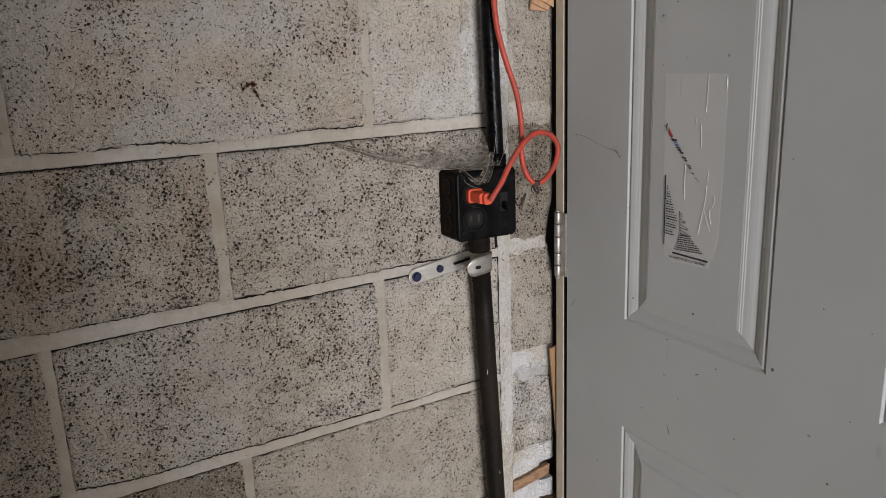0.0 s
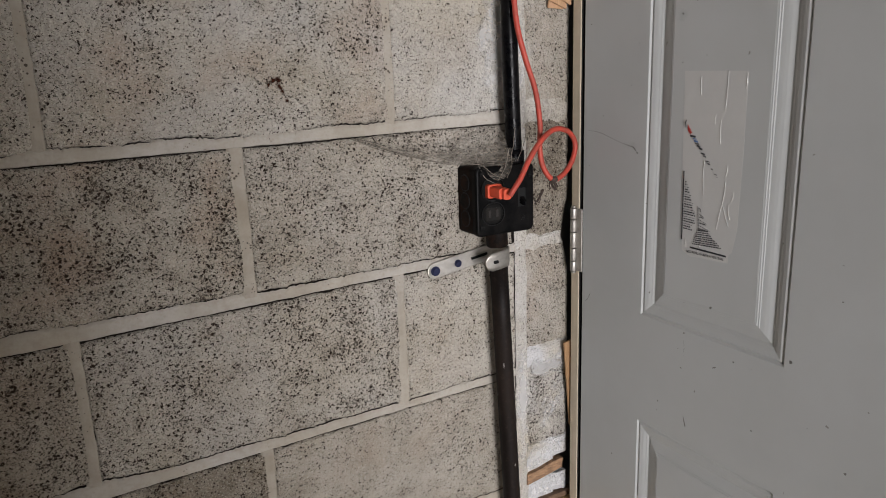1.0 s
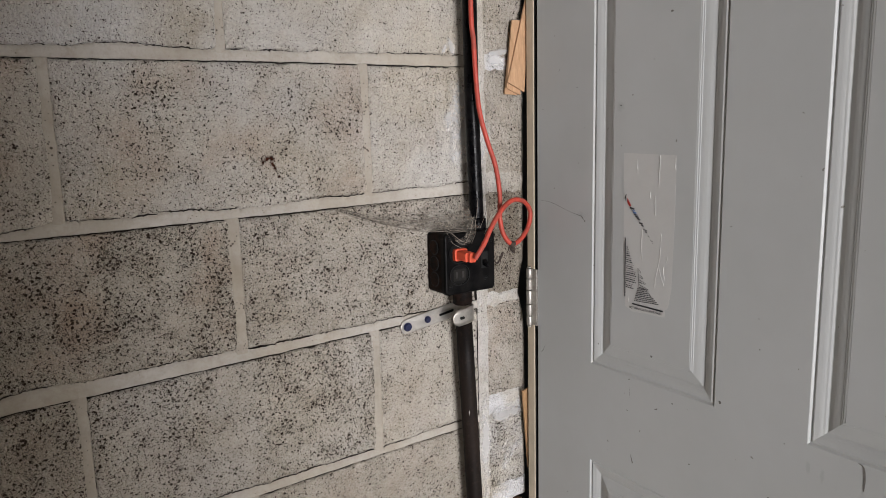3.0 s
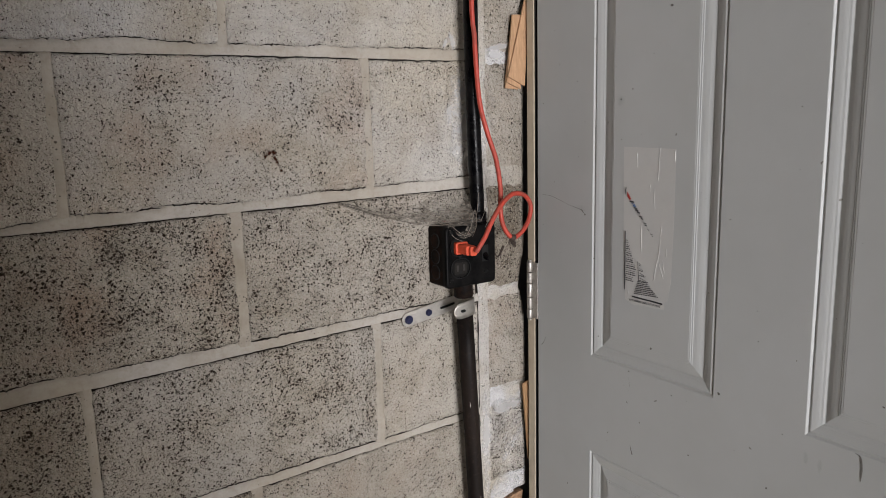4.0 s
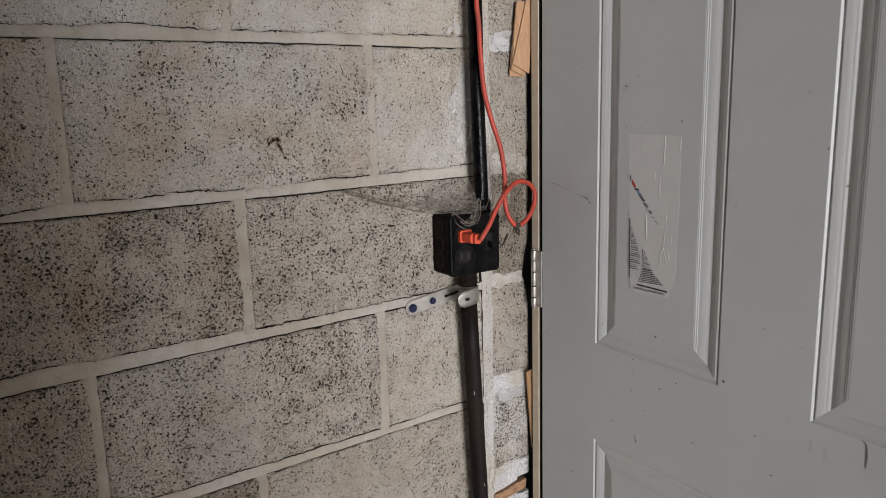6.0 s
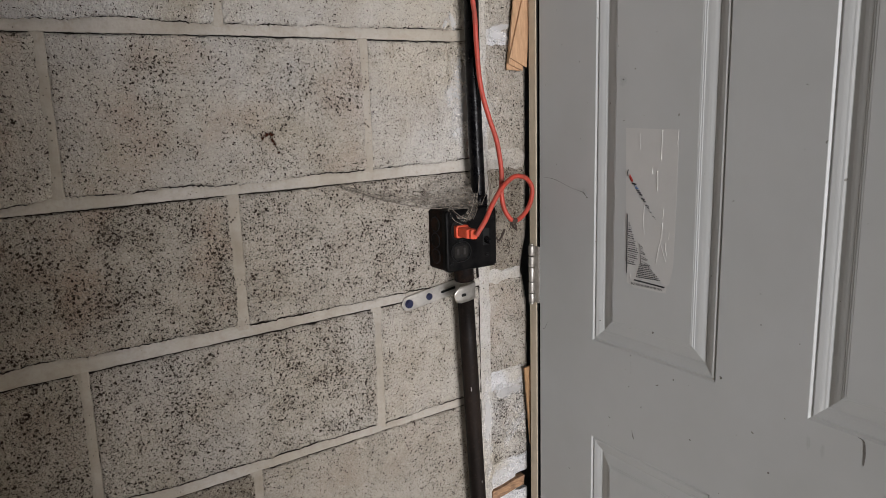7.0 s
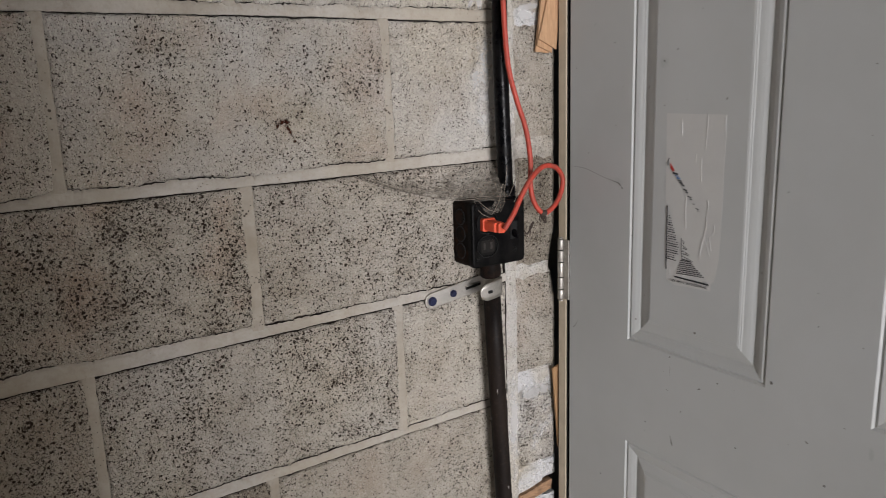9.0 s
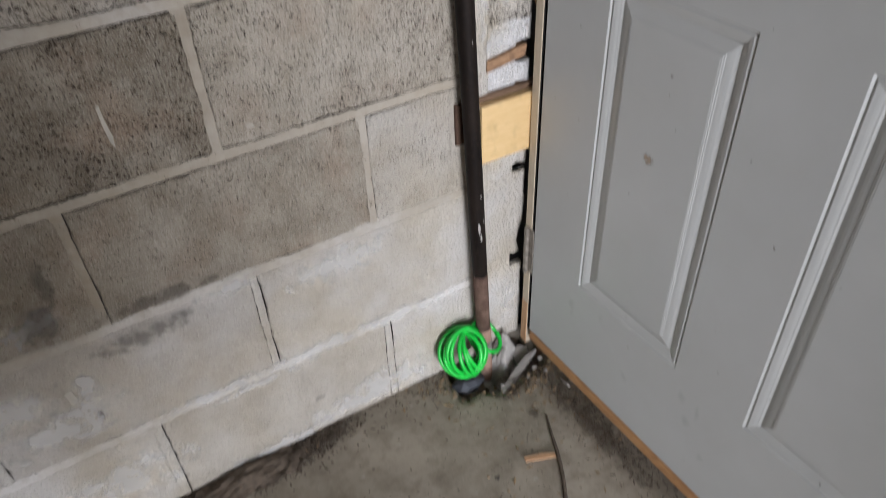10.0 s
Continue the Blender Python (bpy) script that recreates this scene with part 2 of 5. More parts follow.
ORANGE = dusty("orange_cord", (0.43, 0.047, 0.027), (0.19, 0.055, 0.038), 0.45, 0, 0.8, 60, 0.15)
ORANGE_PLUG = dusty("orange_plug", (0.62, 0.075, 0.030), (0.42, 0.085, 0.045), 0.38, 0, 0.4, 80, 0.05)
TAPE = plain("dirty_tape", (0.065, 0.045, 0.035), 0.9, 0, 0.5, 200)
GREEN = plain("green_wire", (0.02, 0.56, 0.06), 0.3, 0, 0.3, 20)
PINE = wood("pine_board", (0.72, 0.52, 0.27), (0.62, 0.42, 0.19), (4, 4, 45))
CEDAR = wood("cedar_shim", (0.55, 0.345, 0.20), (0.39, 0.225, 0.12), (40, 40, 5))
RED_CEDAR = wood("dark_shim", (0.40, 0.24, 0.12), (0.27, 0.15, 0.07), (40, 40, 5))
SILL_WOOD = wood("sill_wood", (0.46, 0.25, 0.11), (0.30, 0.15, 0.065), (30, 4, 30))
DARK_WOOD = wood("rotten_wood", (0.10, 0.055, 0.035), (0.04, 0.022, 0.015), (6, 6, 60), 0.9)
OLD_WOOD = wood("old_wood", (0.19, 0.115, 0.07), (0.10, 0.06, 0.035), (6, 6, 60))
FILM = dusty("sticker_film", (0.525, 0.520, 0.505), (0.485, 0.48, 0.465), 0.35, 0, 0.5, 30, 0.12)
WRINKLE = plain("creased_film", (0.62, 0.61, 0.59), 0.35, 0, 0.15)
INK = plain("black_ink", (0.03, 0.03, 0.035), 0.6)
RED_INK = plain("red_ink", (0.55, 0.05, 0.04), 0.6)
BLUE_INK = plain("blue_ink", (0.10, 0.20, 0.45), 0.6)
SCUFF = plain("scuff", (0.21, 0.195, 0.18), 0.8, 0, 0.5, 400)
RUST_SPOT = plain("rust_spot", (0.050, 0.022, 0.014), 0.9, 0, 0.6, 300)
STONE = dusty("rubble_stone", (0.27, 0.255, 0.24), (0.38, 0.35, 0.31), 0.9, 0, 0.6, 50)
DARK_STONE = plain("dark_stone", (0.055, 0.06, 0.075), 0.7)
SOIL = plain("soil_litter", (0.13, 0.10, 0.075), 0.95, 0, 0.5, 90)
STRAW = plain("dry_leaf_bits", (0.34, 0.24, 0.14), 0.9, 0, 0.5, 200)
WEB = web_film("cobweb_film", 0.72, 80)
THIN_WEB = web_film("thin_cobweb_film", 0.34, 60)
WEB_THREAD = plain("cobweb_thread", (0.22, 0.19, 0.16), 0.95)


# ---- mesh helpers ----
def mesh_of(name, verts, faces, smooth=False):
    me = bpy.data.meshes.new(name)
    me.from_pydata(verts, [], faces)
    me.update()
    if smooth:
        me.polygons.foreach_set("use_smooth", [True] * len(me.polygons))
    return me


def part(name, me, material, parent=None, label=""):
    """Links a mesh, or a bmesh, as one object under its thing."""
    if isinstance(me, bmesh.types.BMesh):
        bm, me = me, bpy.data.meshes.new(name)
        bm.to_mesh(me)
        bm.free()
    if material and not me.materials:
        me.materials.append(material)
    ob = new(name, me)
    if parent is not None:
        ob.parent = parent
    if label:
        ob["label"] = label
    return ob


def empty(name, label, category, group="", kind="", at=(0, 0, 0)):
    ob = new(name)
    ob.location = at
    ob.empty_display_size = 0.05
    return tagged(ob, label, category, group, kind)


def box(x0, x1, y0, y1, z0, z1, bevel=0.0, seg=2):
    bm = bmesh.new()
    bmesh.ops.create_cube(bm, size=1)
    for v in bm.verts:
        v.co = Vector(((x0 + x1) / 2 + v.co.x * (x1 - x0), (y0 + y1) / 2 + v.co.y * (y1 - y0), (z0 + z1) / 2 + v.co.z * (z1 - z0)))
    if bevel:
        bmesh.ops.bevel(bm, geom=list(bm.edges), offset=bevel, segments=seg, affect="EDGES", profile=0.5)
    return bm


def cyl(a, b, r, seg=20, r2=None, bevel=0.0):
    a, b = Vector(a), Vector(b)
    bm = bmesh.new()
    m = Matrix.Translation((a + b) / 2) @ (b - a).to_track_quat("Z", "Y").to_matrix().to_4x4()
    bmesh.ops.create_cone(bm, cap_ends=True, segments=seg, radius1=r, radius2=r if r2 is None else r2, depth=(b - a).length, matrix=m)
    for f in bm.faces:
        f.smooth = len(f.verts) == 4
    if bevel:
        es = [e for e in bm.edges if any(len(f.verts) > 4 for f in e.link_faces)]
        bmesh.ops.bevel(bm, geom=es, offset=bevel, segments=2, affect="EDGES", profile=0.5)
    return bm


def smooth_path(points, steps=8):
    """Catmull-Rom through the points."""
    p = [Vector(q) for q in points]
    p = [2 * p[0] - p[1], *p, 2 * p[-1] - p[-2]]
    out = []
    for i in range(1, len(p) - 2):
        for k in range(steps):
            t = k / steps
            a, b, c, d = p[i - 1], p[i], p[i + 1], p[i + 2]
            out.append(0.5 * (2 * b + (c - a) * t + (2 * a - 5 * b + 4 * c - d) * t * t + (3 * b - a - 3 * c + d) * t ** 3))
    out.append(p[-2])
    return out


def tube(name, points, r, seg=10, radii=None):
    """A round tube along points."""
    verts, faces = [], []
    side = Vector((0, 0, 1))
    n = len(points)
    for i, q in enumerate(points):
        d = (points[min(i + 1, n - 1)] - points[max(i - 1, 0)]).normalized()
        side = side - d * side.dot(d)
        if side.length < 1e-4:
            side = d.orthogonal()
        side.normalize()
        up = d.cross(side)
        rr = radii[i] if radii else r
        for k in range(seg):
            a = 2 * math.pi * k / seg
            verts.append(q + (side * math.cos(a) + up * math.sin(a)) * rr)
    for i in range(n - 1):
        for k in range(seg):
            a, b = i * seg + k, i * seg + (k + 1) % seg
            faces.append((a, b, b + seg, a + seg))
    faces.append(tuple(range(seg))[::-1])
    faces.append(tuple((n - 1) * seg + k for k in range(seg)))
    return mesh_of(name, verts, faces, True)


def plate(outline, to_world, thick):
    """An outline in the plane, given a thickness towards the back. to_world maps (u, v, depth) to the world."""
    n = len(outline)
    verts = [to_world(u, v, 0.0) for u, v in outline] + [to_world(u, v, thick) for u, v in outline]
    faces = [tuple(range(n)), tuple(range(n, 2 * n))[::-1]]
    faces += [(i, i + n, (i + 1) % n + n, (i + 1) % n) for i in range(n)]
    bm = bmesh.new()
    vs = [bm.verts.new(v) for v in verts]
    for f in faces:
        bm.faces.new([vs[i] for i in f])
    bmesh.ops.recalc_face_normals(bm, faces=list(bm.faces))
    return bm


def wob(x, y, z, amp):
    return amp * noise.noise(Vector((x, y, z)))


def n2(a, b, c):
    return noise.noise(Vector((a, b, c)))


def clamp(v, lo, hi):
    return max(lo, min(hi, v))


def rock(c, size, seed, flat=0.6):
    bm = bmesh.new()
    bmesh.ops.create_icosphere(bm, subdivisions=2, radius=1)
    for v in bm.verts:
        k = 1 + 0.45 * noise.noise(v.co * 1.3 + Vector((seed * 3.7, seed, 0)))
        v.co = Vector((v.co.x * size * k, v.co.y * size * k * 0.8, v.co.z * size * k * flat)) + Vector(c)
    return bm


# ---- the room ----
FLOOR = 0.018
WEST, SOUTH, TOP = -3.2, -4.2, 2.5

wall_north = empty("wall_north", "painted concrete block wall with cream flush mortar joints", "wall", kind="structure")
part("wall_core", box(WEST - 0.2, -0.018, 0.014, 0.2, -0.1, TOP), DARK_CORE, wall_north)
part("wall_core", box(-0.018, 0.32, 0.055, 0.2, -0.1, TOP), DARK_CORE, wall_north)

wall_west = part("wall_west", box(WEST - 0.2, WEST, SOUTH - 0.2, 0.014, -0.1, TOP), PLASTER)
tagged(wall_west, "plain painted garage side wall", "wall", kind="structure")
wall_east = empty("wall_east", "painted masonry wall round the grey door", "wall", kind="structure")
part("wall_pier", box(0.0, 0.2, SOUTH - 0.2, -0.895, -0.1, TOP), PLASTER, wall_east)
part("wall_lintel", box(0.0, 0.2, -0.895, 0.0, 2.15, TOP), PLASTER, wall_east)
# unseen pier, added to keep lamp light off the door's far side
part("shading_pier", box(-0.13, -0.0, -1.17, -1.05, -0.1, TOP), PLASTER, wall_east)
# unseen panel added to shade the wall's left, open low down for light
shade_panel = part("wall_shade_panel", box(WEST, -0.595, -1.31, -1.21, 0.35, TOP), PLASTER)
tagged(shade_panel, "unseen panel added to shade the left of the block wall", "wall", kind="structure")
wall_south = empty("wall_south", "garage wall with a wide open doorway", "wall", kind="structure")
part("wall_pier", box(WEST, -2.2, SOUTH - 0.2, SOUTH, -0.1, TOP), PLASTER, wall_south)
part("wall_pier", box(-0.12, 0.0, SOUTH - 0.2, SOUTH, -0.1, TOP), PLASTER, wall_south)
part("wall_lintel", box(-2.2, -0.12, SOUTH - 0.2, SOUTH, 2.15, TOP), PLASTER, wall_south)
ceiling = part("ceiling", box(WEST - 0.2, 0.32, SOUTH - 0.2, 0.2, TOP, TOP + 0.1), CEILING)
tagged(ceiling, "plain pale board ceiling", "ceiling", kind="structure")
ground = part("ground", box(-60, 60, -60, 60, -0.4, -0.095), GROUND)
tagged(ground, "gravel driveway outside the garage", "ground", kind="structure")


def floor_height(x, y):
    """Worn slab with a broken-out hole round the pipe in the corner."""
    z = FLOOR + wob(x * 5, y * 5, 0.3, 0.002) + wob(x * 22, y * 22, 3.1, 0.001)
    u, v = (x + 0.075) / 0.105, (y + 0.045) / 0.062
    d = math.sqrt(u * u + v * v) + wob(x * 28, y * 28, 7.7, 0.30)
    k = max(0.0, min(1.0, (1.08 - d) / 0.3))
    z -= 0.055 * k
    if k > 0:
        z += wob(x * 70, y * 70, 1.2, 0.010)
    return z


def build_floor():
    xs = [WEST, -2.4, -1.8, -1.3, -1.0] + [-0.9 + 0.05 * i for i in range(12)] + [-0.32 + 0.01 * i for i in range(44)]
    ys = [SOUTH - 0.2, -3.2, -2.2, -1.7, -1.3, -1.05] + [-0.95 + 0.05 * i for i in range(13)] + [-0.32 + 0.01 * i for i in range(35)]
    verts = [(x, y, floor_height(x, y)) for y in ys for x in xs]
    w = len(xs)
    faces = [(j * w + i, j * w + i + 1, (j + 1) * w + i + 1, (j + 1) * w + i) for j in range(len(ys) - 1) for i in range(w - 1)]
    return mesh_of("floor", verts, faces, True)


floor = part("floor", build_floor(), CONCRETE)
tagged(floor, "stained bare concrete floor, broken out in the corner", "floor", kind="structure")


# ---- the door in its frame ----
DOOR_L, DOOR_R, DOOR_B, DOOR_T = -0.047, -0.859, 0.078, 2.110
PANEL_Y = ((-0.170, -0.391), (-0.514, -0.735))
# heights of the panels, column by column
PANEL_Z = (((0.285, 0.799), (0.9575, 1.630), (1.745, 1.985)), ((0.285, 0.802), (0.9525, 1.630), (1.745, 1.985)))
# distance from the moulding's outer edge, and depth below the face
PROFILE = ((0, 0), (0.0006, 0.0003), (0.0025, 0.0023), (0.0033, 0.0025), (0.0055, 0.0012), (0.0065, 0.0011), (0.0085, 0.0016), (0.011, 0.0021), (0.0135, 0.0029), (0.0155, 0.0038), (0.0165, 0.0040), (0.0175, 0.0043), (0.0195, 0.0056), (0.0205, 0.0057), (0.0215, 0.0053), (0.026, 0.0037), (0.030, 0.0027), (0.034, 0.0020), (0.0352, 0.0019), (0.036, 0.0012), (0.0378, 0.0011), (0.0386, 0.0004), (0.0404, 0.0003), (0.0412, 0))


def door_panel(y0, y1, z0, z1):
    """Four mitred runs of moulding round a flat field."""
    verts, faces = [], []
    n = len(PROFILE)
    corner = [lambda d: (y0 - d, z0 + d), lambda d: (y1 + d, z0 + d), lambda d: (y1 + d, z1 - d), lambda d: (y0 - d, z1 - d)]
    for k in range(4):
        base = len(verts)
        for d, h in PROFILE:
            for c in (corner[k], corner[(k + 1) % 4]):
                verts.append((h, *c(d)))
        faces += [(base + 2 * i, base + 2 * i + 2, base + 2 * i + 3, base + 2 * i + 1) for i in range(n - 1)]
    base = len(verts)
    verts += [(0.0, *c(PROFILE[-1][0])) for c in corner]
    faces.append((base, base + 3, base + 2, base + 1))
    return mesh_of("panel", verts, faces)


def door_skin():
    """Face of the door with openings for the panels, and its edges and back."""
    ys = [DOOR_L, PANEL_Y[0][0], PANEL_Y[0][1], PANEL_Y[1][0], PANEL_Y[1][1], DOOR_R]
    verts, faces = [], []
    for i, (y0, y1) in enumerate(zip(ys, ys[1:])):
        zs = [DOOR_B, *[z for p in PANEL_Z[i // 2] for z in p], DOOR_T] if i in (1, 3) else [DOOR_B, DOOR_T]
        for z0, z1 in zip(zs[::2], zs[1::2]):
            k = len(verts)
            verts += [(0.0, y0, z0), (0.0, y0, z1), (0.0, y1, z1), (0.0, y1, z0)]
            faces.append((k, k + 1, k + 2, k + 3))
    n = len(verts)
    verts += [(x, y, z) for x in (0.0, 0.044) for y, z in ((DOOR_L, DOOR_B), (DOOR_R, DOOR_B), (DOOR_R, DOOR_T), (DOOR_L, DOOR_T))]
    for k in range(4):
        faces.append((n + k, n + (k + 1) % 4, n + 4 + (k + 1) % 4, n + 4 + k))
    faces.append((n + 4, n + 5, n + 6, n + 7))
    return mesh_of("door_slab", verts, faces)


door = empty("door_1", "closed grey six-panel steel door, scuffed and speckled", "door", kind="structure")
part("door_slab", door_skin(), DOOR, door)
for (y0, y1), column in zip(PANEL_Y, PANEL_Z):
    for z0, z1 in column:
        part("panel", door_panel(y0, y1, z0, z1), DOOR, door)

frame_1 = empty("door_frame", "khaki painted wooden door jamb with black weatherstrip", "door frame", kind="structure")
part("jamb", box(0.0, 0.115, -0.0376, -0.0200, 0.03, 2.15, 0.0012), JAMB, frame_1)
part("jamb", box(0.0, 0.115, -0.887, -0.865, 0.03, 2.15, 0.0012), JAMB, frame_1)
part("jamb_foot", box(-0.0012, 0.012, -0.0373, -0.0203, 0.031, 0.140, 0.001), CEDAR, frame_1, "bare orange wood where the paint has worn off")
part("head_jamb", box(0.0, 0.115, -0.865, -0.0415, 2.120, 2.15, 0.0012), JAMB, frame_1)
part("door_stop", box(0.046, 0.115, -0.058, -0.0415, 0.03, 2.12), JAMB, frame_1)
part("weatherstrip", box(0.010, 0.044, -0.0465, -0.0393, 0.07, 2.12), RUBBER, frame_1)
part("weatherstrip", box(0.0016, 0.044, -0.0392, -0.0377, 0.07, 2.12), RUBBER, frame_1)
part("backing", box(0.116, 0.19, -0.90, 0.0, -0.05, 2.15), OLD_WOOD, frame_1)


threshold = empty("threshold", "worn brown wooden sill under the door", "threshold", kind="structure")
part("sill_nosing", box(-0.001, 0.115, -0.89, -0.046, 0.050, 0.0715, 0.005, 3), SILL_WOOD, threshold)
part("sill_riser", box(0.022, 0.115, -0.89, -0.046, -0.03, 0.050), OLD_WOOD, threshold)


# ---- hinges ----
def hinge(z0, z1, material, label):
    thing = empty("butt_hinge", label, "hinge", "hinges of the door", at=(-0.0050, -0.0310, z0))
    m = Matrix.Translation((0.0050, 0.0310, -z0))
    cx, cy, h = -0.0050, -0.0310, z1 - z0

    def add(name, bm):
        for v in bm.verts:
            v.co = m @ v.co
        part(name, bm, material, thing)

    cuts = [0.0, 0.17, 0.37, 0.62, 0.82, 1.0]
    for a, b in zip(cuts, cuts[1:]):
        add("knuckle", cyl((cx, cy, z0 + a * h + 0.0005), (cx, cy, z0 + b * h - 0.0005), 0.0050, 20, bevel=0.0006))
    for a, b in ((z0 - 0.003, z0), (z1, z1 + 0.003)):
        add("pin_tip", cyl((cx, cy, a), (cx, cy, b), 0.0038, 16, bevel=0.001))
    add("leaf", box(-0.0022, 0.0006, -0.0462, -0.0345, z0 + 0.001, z1 - 0.001, 0.0006))
    add("leaf", box(-0.0012, 0.0008, -0.0335, -0.0200, z0 + 0.001, z1 - 0.001, 0.0006))
    return thing


hinge(0.989, 1.088, STEEL, "brushed steel butt hinge on the door edge")
hinge(0.221, 0.322, OLD_STEEL, "tarnished steel butt hinge low on the door")
hinge(1.800, 1.900, STEEL, "brushed steel butt hinge on the door edge")


# ---- shims and boards between wall and jamb ----
def wedge(points, y_front, thick, tilt=0.0):
    return plate(points, lambda u, v, d: (u, y_front + d + tilt * u, v), thick)


shims = ((((-0.0350, 1.394), (-0.0010, 1.379), (0.0100, 1.530), (0.0045, 1.530)), -0.0165, 0.0028, "pale cedar shim wedged beside the jamb", CEDAR),
         (((-0.0345, 1.385), (-0.0060, 1.374), (-0.0060, 1.492), (-0.0225, 1.491)), -0.0125, 0.0026, "cedar shim behind another shim", CEDAR),
         (((-0.0355, 1.376), (-0.0090, 1.374), (-0.0060, 1.480), (-0.0200, 1.484)), -0.0085, 0.0026, "cedar shim against the block wall", CEDAR),
         (((-0.0085, 0.866), (0.012, 0.870), (0.012, 0.715), (0.004, 0.720)), -0.0150, 0.0030, "thin reddish shim tucked behind the jamb", RED_CEDAR))
for pts, y0, th, text, mt in shims:
    tagged(part("wood_shim", wedge(pts, y0, th), mt), text, "shim", "wood shims")

board = part("wood_block", box(-0.092, 0.055, -0.0165, 0.010, 0.478, 0.580, 0.0015), PINE)
tagged(board, "clean pine board set in the wall beside the jamb", "board")
lath = part("wood_lath", box(-0.092, 0.040, -0.005, 0.010, 0.582, 0.592, 0.0015), OLD_WOOD)
tagged(lath, "dark weathered lath above the pine board", "lath")
plug_pts = ((-0.074, 0.6275), (-0.050, 0.6305), (-0.028, 0.6345), (-0.003, 0.6385), (-0.001, 0.6560), (-0.020, 0.6545), (-0.046, 0.6490), (-0.073, 0.6455))
PLUG_WOOD = wood("weathered_plug_wood", (0.42, 0.25, 0.14), (0.13, 0.075, 0.045), (9, 9, 30), 0.9)
plug_wood = part("wood_plug", wedge(plug_pts, -0.0035, 0.012), PLUG_WOOD)
tagged(plug_wood, "short orange wood plug set in white mortar", "wood plug")


# ---- conduit, outlet box and strap ----
def pipe_axis(z):
    """Axis of the lower pipe, which leans a little."""
    return Vector((-0.0925 - 0.0462 * z, -0.028, z))


conduit = empty("conduit_pipe", "rusty dark steel conduit pipe standing against the wall", "pipe", at=(0, 0, 0))
part("pipe", tube("pipe", [pipe_axis(-0.06 + 0.09 * i) for i in range(13)], 0.0133, 24), PIPE, conduit)
part("coupling", tube("coupling", [pipe_axis(0.085), pipe_axis(0.088), pipe_axis(0.118), pipe_axis(0.121)], 0.018, 24, (0.0135, 0.0152, 0.0152, 0.0135)), PIPE_FOOT, conduit, "rusted pipe coupling near the floor")

RUST_PIPE = dusty("rusted_pipe", (0.085, 0.052, 0.040), (0.20, 0.135, 0.105), 0.85, 0, 0.8, 60, 0.3, 0.15)
part("rusted_stretch", tube("rusted_stretch", [pipe_axis(z) for z in (0.118, 0.16, 0.21, 0.26)], 0.0136, 24), RUST_PIPE, conduit, "brown rusted stretch of the pipe")
part("mortar_collar", tube("mortar_collar", [pipe_axis(z) for z in (0.048, 0.052, 0.066, 0.080, 0.088)], 0.016, 16, (0.0145, 0.0165, 0.0158, 0.0168, 0.0145)), STONE, conduit, "crumbly grey mortar collar on the pipe")
part("pipe_foot", tube("pipe_foot", [pipe_axis(z) for z in (-0.07, -0.04, 0.0, 0.04, 0.087)], 0.0141, 24), PIPE_FOOT, conduit, "bare rusted foot of the pipe")

CHIPPED = plain("chipped_white_paint", (0.45, 0.43, 0.41), 0.7, 0, 0.5, 300)
for z, turn, w, h in ((0.372, -8, 0.0022, 0.013), (0.352, 4, 0.0016, 0.007), (0.868, -25, 0.0006, 0.004), (0.700, 14, 0.0006, 0.0025)):
    c = pipe_axis(z)
    a = radians(-100 + turn)
    me = rock((0, 0, 0), 1.0, z * 40, 1.0)
    for v in me.verts:
        u, e, f = v.co.x * w, v.co.y * 0.0004, v.co.z * h
        t = a + u / 0.0133
        v.co = Vector((c.x + (0.0132 + e) * math.cos(t) - 0.0462 * f, c.y + (0.0132 + e) * math.sin(t), z + f))
    part("paint_fleck", me, CHIPPED, conduit)

riser = empty("conduit_riser", "glossy black painted conduit rising from the outlet box", "pipe")
up = [Vector((-0.1115, -0.030, 1.166)), Vector((-0.1125, -0.030, 1.20)), Vector((-0.117, -0.030, 1.335)), Vector((-0.1185, -0.030, 1.50)), Vector((-0.121, -0.030, 2.0)), Vector((-0.123, -0.030, TOP))]
part("pipe", tube("pipe", smooth_path(up, 4), 0.0112, 24), BLACK_PAINT, riser)
part("connector", tube("connector", [Vector((-0.1115, -0.030, z)) for z in (1.164, 1.166, 1.182, 1.184)], 0.016, 20, (0.0130, 0.0142, 0.0142, 0.0115)), BLACK_PAINT, riser)

BX0, BX1, BZ0, BZ1, BY = -0.1880, -0.0920, 1.0700, 1.1665, -0.0500
outlet = empty("outlet_box", "dusty black metal outlet box with socket and switch", "outlet box")


def rounded_rect(x0, x1, z0, z1, r, k=5):
    pts = []
    for cx, cz, a0 in ((x1 - r, z0 + r, -90), (x1 - r, z1 - r, 0), (x0 + r, z1 - r, 90), (x0 + r, z0 + r, 180)):
        for i in range(k + 1):
            a = radians(a0 + 90 * i / k)
            pts.append((cx + r * math.cos(a), cz + r * math.sin(a)))
    return pts


def rr_solid(x0, x1, z0, z1, r, y_front, y_back, bevel=0.0):
    bm = plate(rounded_rect(x0, x1, z0, z1, r), lambda u, v, d: (u, y_front + d, v), y_back - y_front)
    if bevel:
        es = [e for e in bm.edges if all(abs(v.co.y - y_front) < 1e-6 for v in e.verts)]
        bmesh.ops.bevel(bm, geom=es, offset=bevel, segments=3, affect="EDGES", profile=0.5)
    return bm


